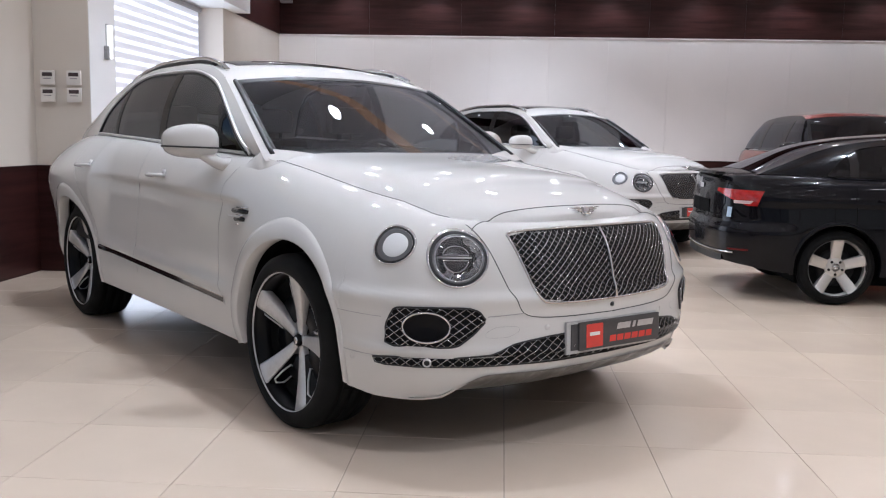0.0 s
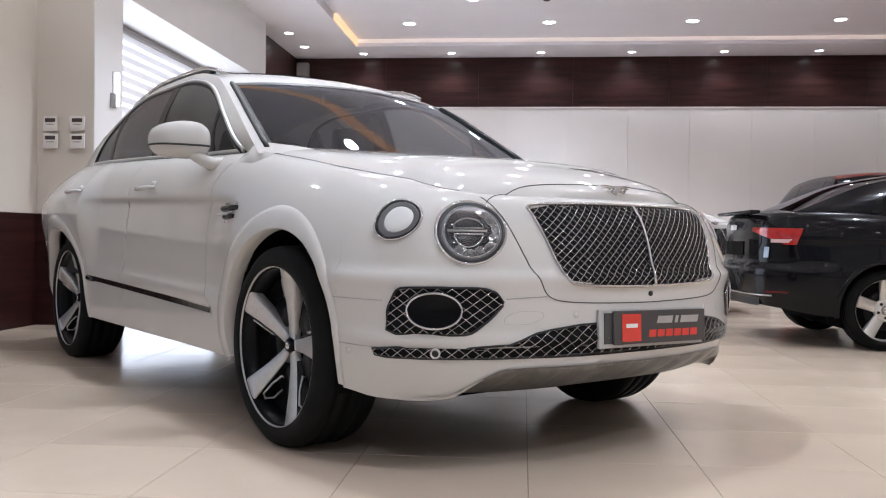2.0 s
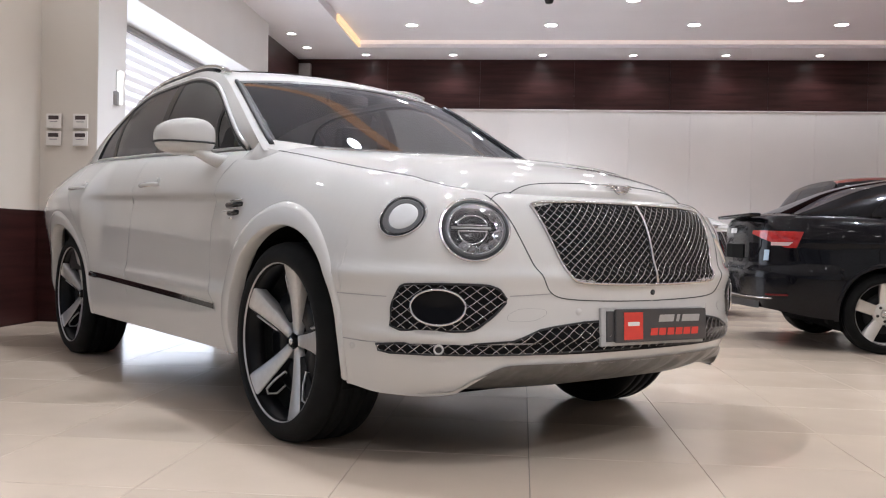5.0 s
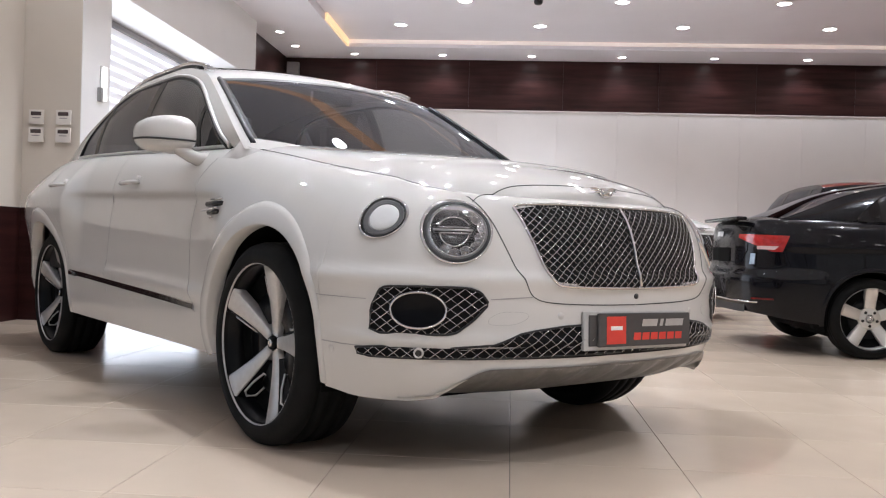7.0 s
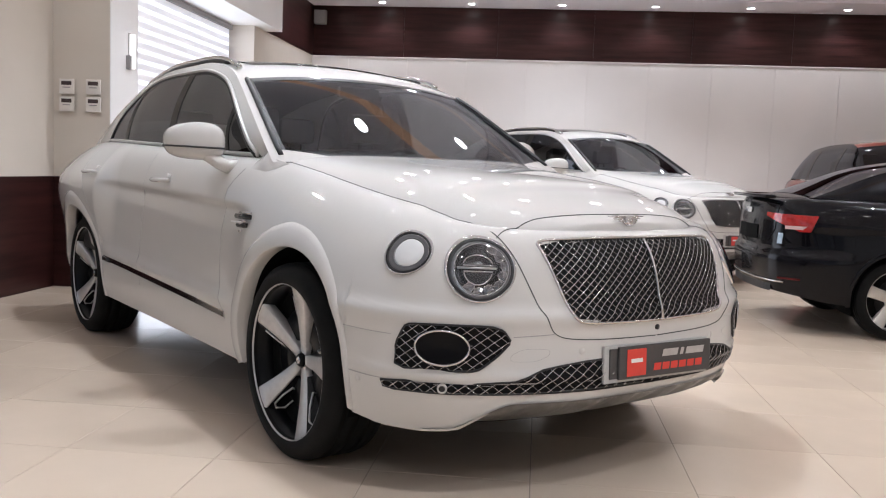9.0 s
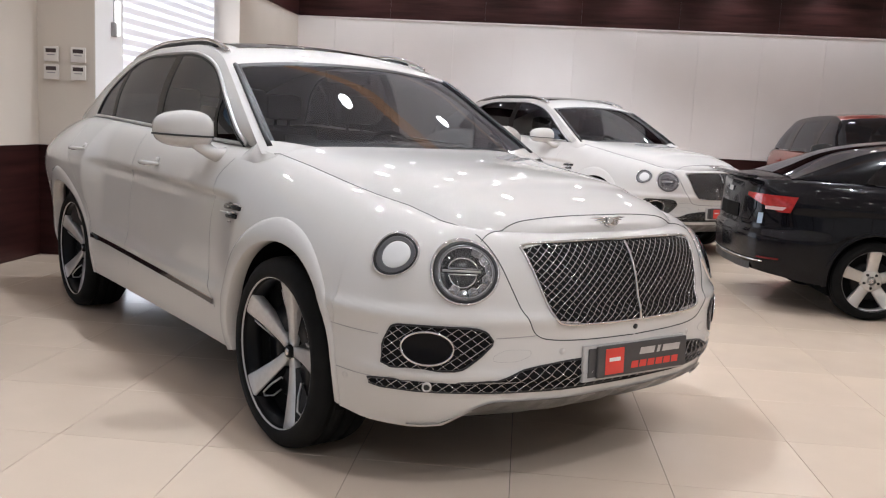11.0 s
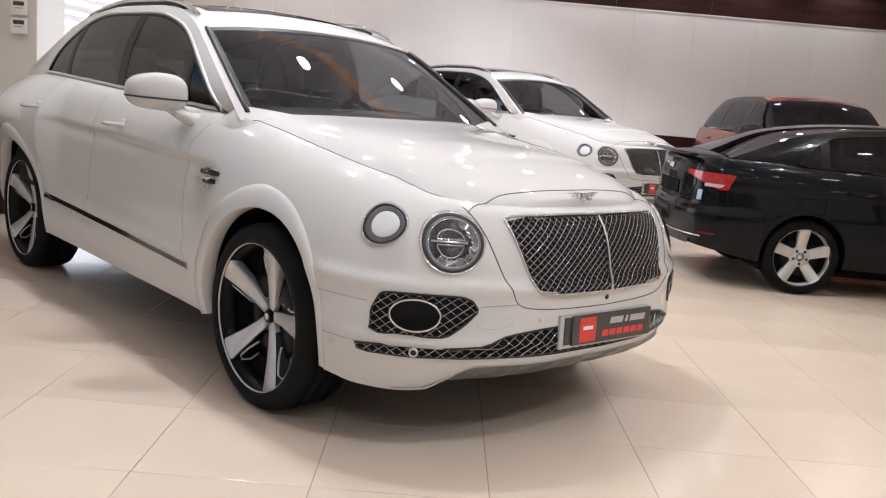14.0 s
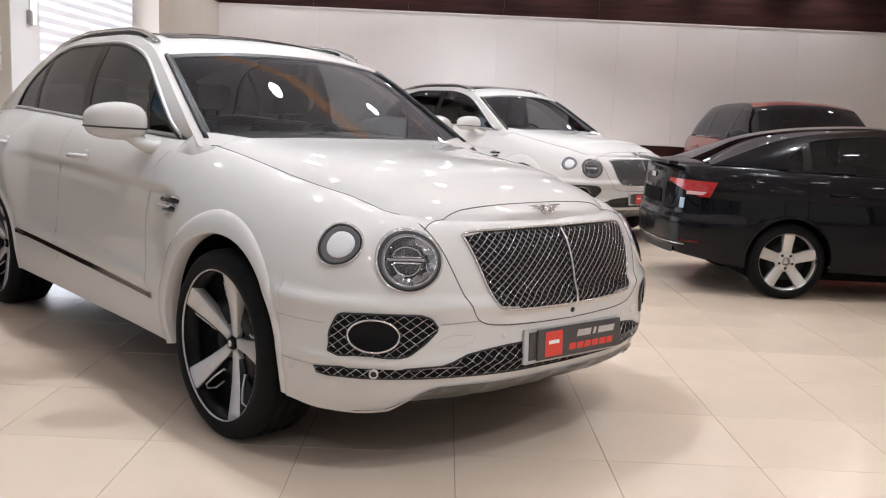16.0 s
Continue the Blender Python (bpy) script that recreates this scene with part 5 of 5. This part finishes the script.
def red_offroader(m):
    car = thing("offroad_car", m, "copper red off-road suv with dark glass by the back wall", "car")
    paint = M["red_paint"]
    sh = Shell(OFFROADER)
    sh.build(car, paint)
    sh.cap("bonnet", -0.7, 0.9, car, paint)
    sh.cap("parcel_shelf", -3.9, -0.65, car, M["plastic"], lift=-0.05, inset=0.02)
    cab = Cabin(sh, OFFROADER_CABIN)
    cab.sheet("windscreen", -0.50, -1.16, -0.95, 0.95, M["glass"], car, steps=14)
    cab.sheet("roof", -1.16, -3.38, -1, 1, paint, car, steps=30)
    cab.sheet("rear_window", -3.38, -3.72, -0.92, 0.92, M["glass"], car, steps=8)
    dlo = lambda x: float(curve_at(OFFROADER_DLO, x))
    for sg in (-1, 1):
        cab.sheet("a_pillar", -0.50, -1.16, sg * 0.95, sg, M["black_roof"], car, steps=14, across=4)
        cab.sheet("d_pillar", -3.38, -3.74, sg * 0.92, sg, paint, car, steps=8, across=4)
        xs, verts = np.linspace(-0.51, -3.73, 60), []
        for x in xs:
            b1 = cab.share(x, 0.0, dlo(x))[1]
            verts += [cab.side(x, b, sg) for b in np.linspace(max(b1 or 0.0, 0.0), 1, 5)]
        mesh_ob("side_frame", verts, grid_faces(len(xs), 5), M["black_roof"], car)
        for x0, x1 in ((-0.62, -1.50), (-1.60, -2.55), (-2.64, -3.56)):
            verts = []
            for x in np.linspace(x0, x1, 18):
                b0, b1 = cab.share(x, 0.012, dlo(x))
                b0, b1 = (0.0, 0.01) if b0 is None else (b0, b1)
                verts += [cab.side(x, b, sg) for b in np.linspace(b0, b1, 7)]
            mesh_ob("side_window", verts, grid_faces(18, 7), M["glass"], car)
        for x0, x1 in ((-1.49, -1.61), (-2.54, -2.65)):
            verts = []
            for x in (x0, x1):
                b0, b1 = cab.share(x, 0.004, dlo(x))
                verts += [cab.side(x, b, sg, 0.003) for b in np.linspace(b0, b1, 7)]
            mesh_ob("window_pillar", verts, grid_faces(2, 7), M["black_roof"], car)
        for xw in OFFROADER["axles"]:
            arch_lip(sh, xw, 0.42, 0.06, 0.01, sg, M["plastic"], car)
            wheel(pose(xw, sg * 0.83, 0.37, 0, 0, 0 if sg < 0 else 180), car, 0.372, 0.26, 0.27, "five")
        wing_mirror(sh, sg, M["black_roof"], car, at=(-0.72, 1.02, 1.24), size=(0.09, 0.12, 0.09))
        door_handle(sh, -2.75, 1.04, sg, car, paint)
        s0 = sh.s_nose(sg * 0.68, 0.90)
        mesh_ob("headlight", *placed(disc_frame(sh.spot(s0, 0.90, 0.004), sh.normal(s0, 0.90)), lathe([(0.11, -0.02), (0.11, 0.01), (0.0, 0.016)], 24, "z")), M["lamp_dark"], car)
    poly = rounded([(sh.s_nose(y, z), z) for y, z in ((-0.45, 0.97), (0.45, 0.97), (0.40, 0.83), (-0.40, 0.83))], 0.2, 1)
    mesh_grille(sh, poly, 0.07, 0.05, 0.004, car, "front_grille", rim=0.008, rim_mat="black_roof")
    for x, y in ((-1.6, -0.4), (-1.6, 0.4), (-2.6, -0.4), (-2.6, 0.4)):
        seat(car, x, y, M["tan"], 1.05)
    part("underbody", box(-3.7, 0.7, -0.7, 0.7, 0.26, 0.5, 0.03), M["liner"], car)
    return car


black_saloon(ROOM @ pose(2.96, 3.72, 0))
red_offroader(ROOM @ pose(5.0, 6.8, 0, 0, 0, -90))


# ---- room ----
def room_box(name, u0, u1, w0, w1, z0, z1, mat, parent=None, label="", bevel=0.0):
    ob = part(name, box(u0, u1, w0, w1, z0, z1, bevel), mat, parent, label)
    if parent is None:
        ob.matrix_world = ROOM
        ob["kind"] = "structure"
    return ob


floor = room_box("floor", LEFT - 0.3, RIGHT + 0.3, FRONT - 0.3, BACK + 0.3, -0.2, -0.0025, M["grout"])
wall_back = room_box("wall_back", LEFT - 0.3, RIGHT + 0.3, BACK + 0.02, BACK + 0.3, 0, TRAY + 0.3, M["wall_beige"])
room_box("wall_right", RIGHT, RIGHT + 0.3, FRONT, BACK + 0.02, 0, TRAY + 0.3, M["wall_beige"])
room_box("wall_left", LEFT - 0.3, LEFT, 1.4, 3.43, DADO, TRAY + 0.3, M["wall_beige"])
room_box("wall_left_sill", LEFT - 0.3, LEFT, FRONT, 1.4, 0, 0.4, M["wall_beige"])
room_box("wall_left_lintel", LEFT - 0.3, LEFT, FRONT, 1.4, 3.1, TRAY + 0.3, M["wall_beige"])
room_box("wall_pier", LEFT - 0.3, PIER, 3.43, 3.97, DADO, CEIL + 0.3, M["wall_beige"])
# thin white sheet makes this one face of the pier paler than the beige
room_box("wall_pier_lining", PIER, PIER + 0.006, 3.432, 3.97, DADO + 0.002, CEIL, M["paint_white"])
room_box("wall_far_pier", LEFT - 0.3, FAR_PIER, 7.92, BACK + 0.02, 0, CEIL + 0.3, M["wall_beige"])
room_box("wall_below_window", LEFT - 0.3, LEFT, 3.97, 7.92, 0, 0.12, M["wall_beige"])
room_box("bulkhead", LEFT - 0.3, BULK, 3.98, 8.46, BAND, CEIL + 0.3, M["paint_white"])
room_box("ceiling_border_back", LEFT, RIGHT, TRAY_W, BACK + 0.02, CEIL, CEIL + 0.4, M["ceiling"])
room_box("ceiling_border_left", LEFT, TRAY_U, FRONT, TRAY_W, CEIL, CEIL + 0.4, M["ceiling"])
room_box("ceiling", TRAY_U, RIGHT, FRONT, TRAY_W, TRAY, TRAY + 0.3, M["ceiling"])
room_box("cove_strip_left", TRAY_U - 0.001, TRAY_U + 0.035, 8.4, TRAY_W, CEIL + 0.015, TRAY - 0.004, M["cove"])
room_box("cove_strip_back", TRAY_U + 0.01, RIGHT, TRAY_W - 0.004, TRAY_W + 0.001, TRAY - 0.058, TRAY - 0.004, M["cove_soft"])
room_box("cove_strip_middle", TRAY_U + 0.3, RIGHT - 0.5, 2.75, 2.93, TRAY - 0.03, TRAY - 0.004, M["cove_dim"])
room_box("cove_strip_inner", TRAY_U + 0.3, RIGHT - 0.5, 4.80, 4.93, TRAY - 0.03, TRAY - 0.004, M["cove_soft"])
room_box("wall_front", LEFT - 0.3, RIGHT + 0.3, FRONT - 0.3, FRONT, 0, 0.3, M["wall_beige"])
room_box("lintel_front", LEFT - 0.3, RIGHT + 0.3, FRONT - 0.3, FRONT, 3.5, TRAY + 0.3, M["wall_beige"])
for k in range(6):
    u = LEFT + (RIGHT - LEFT) * k / 5
    room_box("shopfront_mullion", u - 0.05, u + 0.05, FRONT - 0.2, FRONT, 0.3, 3.5, M["plastic"])

# dark veneer boards: dado and frieze
boards = [(-3.73 + 1.59 * k, min(-3.73 + 1.59 * (k + 1), RIGHT)) for k in range(8)]
band = room_box("frieze_back", FAR_PIER, RIGHT, BACK + 0.005, BACK + 0.02, BAND, CEIL, M["wood_dark"])
dado = room_box("dado_back", FAR_PIER, RIGHT, BACK + 0.005, BACK + 0.02, 0, DADO, M["wood_dark"])
for u0, u1 in boards:
    part("veneer_board", box(u0 + 0.001, u1 - 0.001, BACK - 0.018, BACK + 0.005, BAND, CEIL - 0.002, 0.0015), M["wood_dark"], band)
    part("veneer_board", box(u0 + 0.001, u1 - 0.001, BACK - 0.018, BACK + 0.005, 0.10, DADO, 0.0015), M["wood_dark"], dado)
room_box("frieze_left", FAR_PIER, FAR_PIER + 0.018, 8.46, BACK - 0.018, BAND, CEIL, M["wood_dark"])
room_box("dado_far_pier", FAR_PIER, FAR_PIER + 0.018, 7.92, BACK - 0.018, 0.10, DADO, M["wood_dark"])
room_box("dado_left", LEFT - 0.3, LEFT + 0.012, 1.39, 3.40, 0, DADO, M["wood_dark"])
room_box("dado_pier", LEFT - 0.3, PIER + 0.012, 3.40, 3.99, 0, DADO, M["wood_dark"])
room_box("picture_rail", FAR_PIER, RIGHT, BACK - 0.026, BACK + 0.02, BAND - 0.022, BAND - 0.001, M["wall_cream"], bevel=0.004)

# pale wall panels with open joints
SEAM0, PITCH = -0.055, 1.009
k0 = int(math.floor((FAR_PIER - SEAM0) / PITCH))
edges = [FAR_PIER] + [SEAM0 + PITCH * k for k in range(k0 + 1, k0 + 20) if FAR_PIER < SEAM0 + PITCH * k < RIGHT] + [RIGHT]
for u0, u1 in zip(edges, edges[1:]):
    part("wall_panel", box(u0 + 0.0013, u1 - 0.0013, BACK - 0.008, BACK + 0.021, DADO + 0.002, BAND - 0.023, 0.002), M["wall_cream"], wall_back)

# window with a zebra blind
window = thing("window_1", ROOM, "tall window with a pale zebra roller blind", "window", kind="structure")
part("window_frame", box(LEFT - 0.12, LEFT - 0.06, 3.97, 4.03, 0.12, BAND), M["paint_white"], window)
part("window_frame", box(LEFT - 0.12, LEFT - 0.06, 7.86, 7.92, 0.12, BAND), M["speaker"], window)
part("window_frame", box(LEFT - 0.12, LEFT - 0.06, 5.90, 5.96, 0.12, BAND), M["paint_white"], window)
pane = part("window_pane", box(LEFT - 0.10, LEFT - 0.092, 4.03, 7.86, 0.12, BAND), M["clear"], window)
pane.visible_shadow = False
part("blind_cassette", box(LEFT - 0.05, LEFT + 0.03, 4.0, 7.88, 2.955, 3.02, 0.008), M["speaker"], window)
# the bands glow by themselves, as if daylit from behind
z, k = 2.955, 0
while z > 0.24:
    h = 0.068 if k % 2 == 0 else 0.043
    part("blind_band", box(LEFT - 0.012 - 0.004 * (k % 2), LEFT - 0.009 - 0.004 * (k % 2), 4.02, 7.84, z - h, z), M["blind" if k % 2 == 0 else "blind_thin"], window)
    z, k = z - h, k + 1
room_box("backdrop_outside", LEFT - 1.2, LEFT - 1.15, 2.0, 10.0, -0.5, 5.0, M["daylight"])
room_box("backdrop_street", LEFT - 1, RIGHT + 1, FRONT - 2.6, FRONT - 2.55, -0.5, 5.0, M["street"])


# ---- fixtures ----
def wall_switch(u, z):
    ob = thing("wall_switch", ROOM @ pose(u, 3.397, z), "cream square wall control with a dark display", "switch", "wall controls on the pier")
    part("cover", box(-0.068, 0.068, -0.012, 0.004, -0.064, 0.064, 0.006), M["switch"], ob, smooth=True)
    part("display", box(-0.047, 0.047, -0.0145, -0.011, 0.012, 0.046, 0.002), M["switch_dark"], ob)
    part("button_row", box(-0.035, 0.035, -0.0138, -0.011, -0.012, -0.004, 0.001), M["speaker"], ob)


for u, z in ((-3.905, 1.770), (-3.660, 1.770), (-3.905, 1.617), (-3.660, 1.617)):
    wall_switch(u, z)
sconce = thing("wall_light", ROOM @ pose(PIER + 0.006, 3.79, 2.13), "slim vertical lit wall light on the pier", "lamp")
part("diffuser", box(0.012, 0.05, -0.022, 0.022, -0.155, 0.155, 0.008), M["led_strip"], sconce, smooth=True)
part("back_plate", box(0.001, 0.012, -0.03, 0.03, -0.165, 0.165, 0.003), M["steel"], sconce)
part("driver_box", box(0.001, 0.04, -0.075, -0.033, -0.165, -0.04, 0.006), M["speaker"], sconce, smooth=True)
box_ob = thing("loudspeaker", ROOM @ pose(-3.575, BACK - 0.018, 3.66), "grey wall loudspeaker in the upper corner", "speaker")
part("cabinet", box(-0.10, 0.10, -0.13, -0.001, -0.115, 0.115, 0.012), M["speaker"], box_ob, smooth=True)
part("grille_cloth", box(-0.088, 0.088, -0.136, -0.129, -0.10, 0.10, 0.004), M["speaker"], box_ob)
eye = thing("smoke_detector", ROOM @ pose(0.508, 7.71, TRAY), "small dark round ceiling detector", "detector")
mesh_ob("housing", *lathe([(0.0, -0.05), (0.04, -0.048), (0.055, -0.03), (0.06, 0.0)], 24, "z"), M["plastic"], eye)


def downlight(u, w, z, r, lit=True):
    ob = thing("downlight", ROOM @ pose(u, w, z), "white recessed ceiling downlight, switched on", "lamp", "ceiling downlights")
    mesh_ob("trim_ring", *lathe([(r * 1.25, -0.001), (r * 1.2, -0.008), (r * 1.02, -0.010), (r, -0.004), (r * 0.98, 0.0)], 28, "z"), M["paint_white"], ob)
    mesh_ob("lit_disc", *lathe([(0.0, -0.0035), (r, -0.0035)], 28, "z"), M["led"], ob)
    if lit:
        lamp("downlight_beam", "SPOT", ROOM @ pose(u, w, z - 0.02), BORDER_POWER if z < TRAY else SPOT_POWER, (0.915, 0.945, 1.0), size=radians(125), blend=0.6, soft=0.032)


# only these cast a beam, picked to shape the shadows; the others just glow
BEAMS = {(-9, -1), (-7, 0), (-7, 1), (-5, -1), (-4, -1), (-2, -1), (-3, 1), (-1, -1), (-1, 1), (1, 0), (1, 1), (2, 0)}
for row in range(-10, 3):
    for col in range(-1, 5):
        u, w = 0.577 + 2.067 * col + (1.03 if row % 2 else 0), 9.06 + 1.33 * (row - 2)
        if u > TRAY_U + 0.3:
            downlight(u, w, TRAY, 0.085, (row, col) in BEAMS)
for k in range(7):
    downlight(-2.46 + 1.475 * k, 10.60, CEIL, 0.06)
# those at 2.65 and 1.2 are unseen, added to brighten the left wall
for w in (10.05, 9.08, 2.65, 1.2):
    downlight(-3.33, w, CEIL, 0.06)

# floor tiles, the ones about the cars as pieces
TILE, TILE_U, TILE_W = 0.62, 0.883, -0.735
tile_mesh = bpy.data.meshes.new("floor_tile")
bm = box(0.0012, TILE - 0.0012, 0.0012, TILE - 0.0012, -0.010, 0.0, 0.0012)
bm.to_mesh(tile_mesh)
bm.free()
tile_mesh.materials.append(M["tile"])
rest, count = [], 0
for i in range(-8, 14):
    for j in range(-12, 20):
        u, w = TILE_U + TILE * i, TILE_W + TILE * j
        if u + TILE < LEFT or u > RIGHT or w + TILE < FRONT or w > BACK:
            continue
        if -8 <= i <= 6 and -6 <= j <= 12:
            ob = new("floor_tile", tile_mesh)
            ob.parent, ob.location = floor, (u, w, 0.0)
        else:
            rest.append(([(u + a, w + b, c) for a, b in ((0.0012, 0.0012), (TILE - 0.0012, 0.0012), (TILE - 0.0012, TILE - 0.0012), (0.0012, TILE - 0.0012)) for c in (-0.008, 0.0)], [(1, 3, 5, 7), (0, 1, 7, 6), (0, 2, 3, 1), (2, 4, 5, 3), (4, 6, 7, 5)]))
far_tiles = mesh_ob("far_floor_tiles", *joined(rest), M["tile"], floor, smooth=False)
far_tiles["kind"] = "stuff"
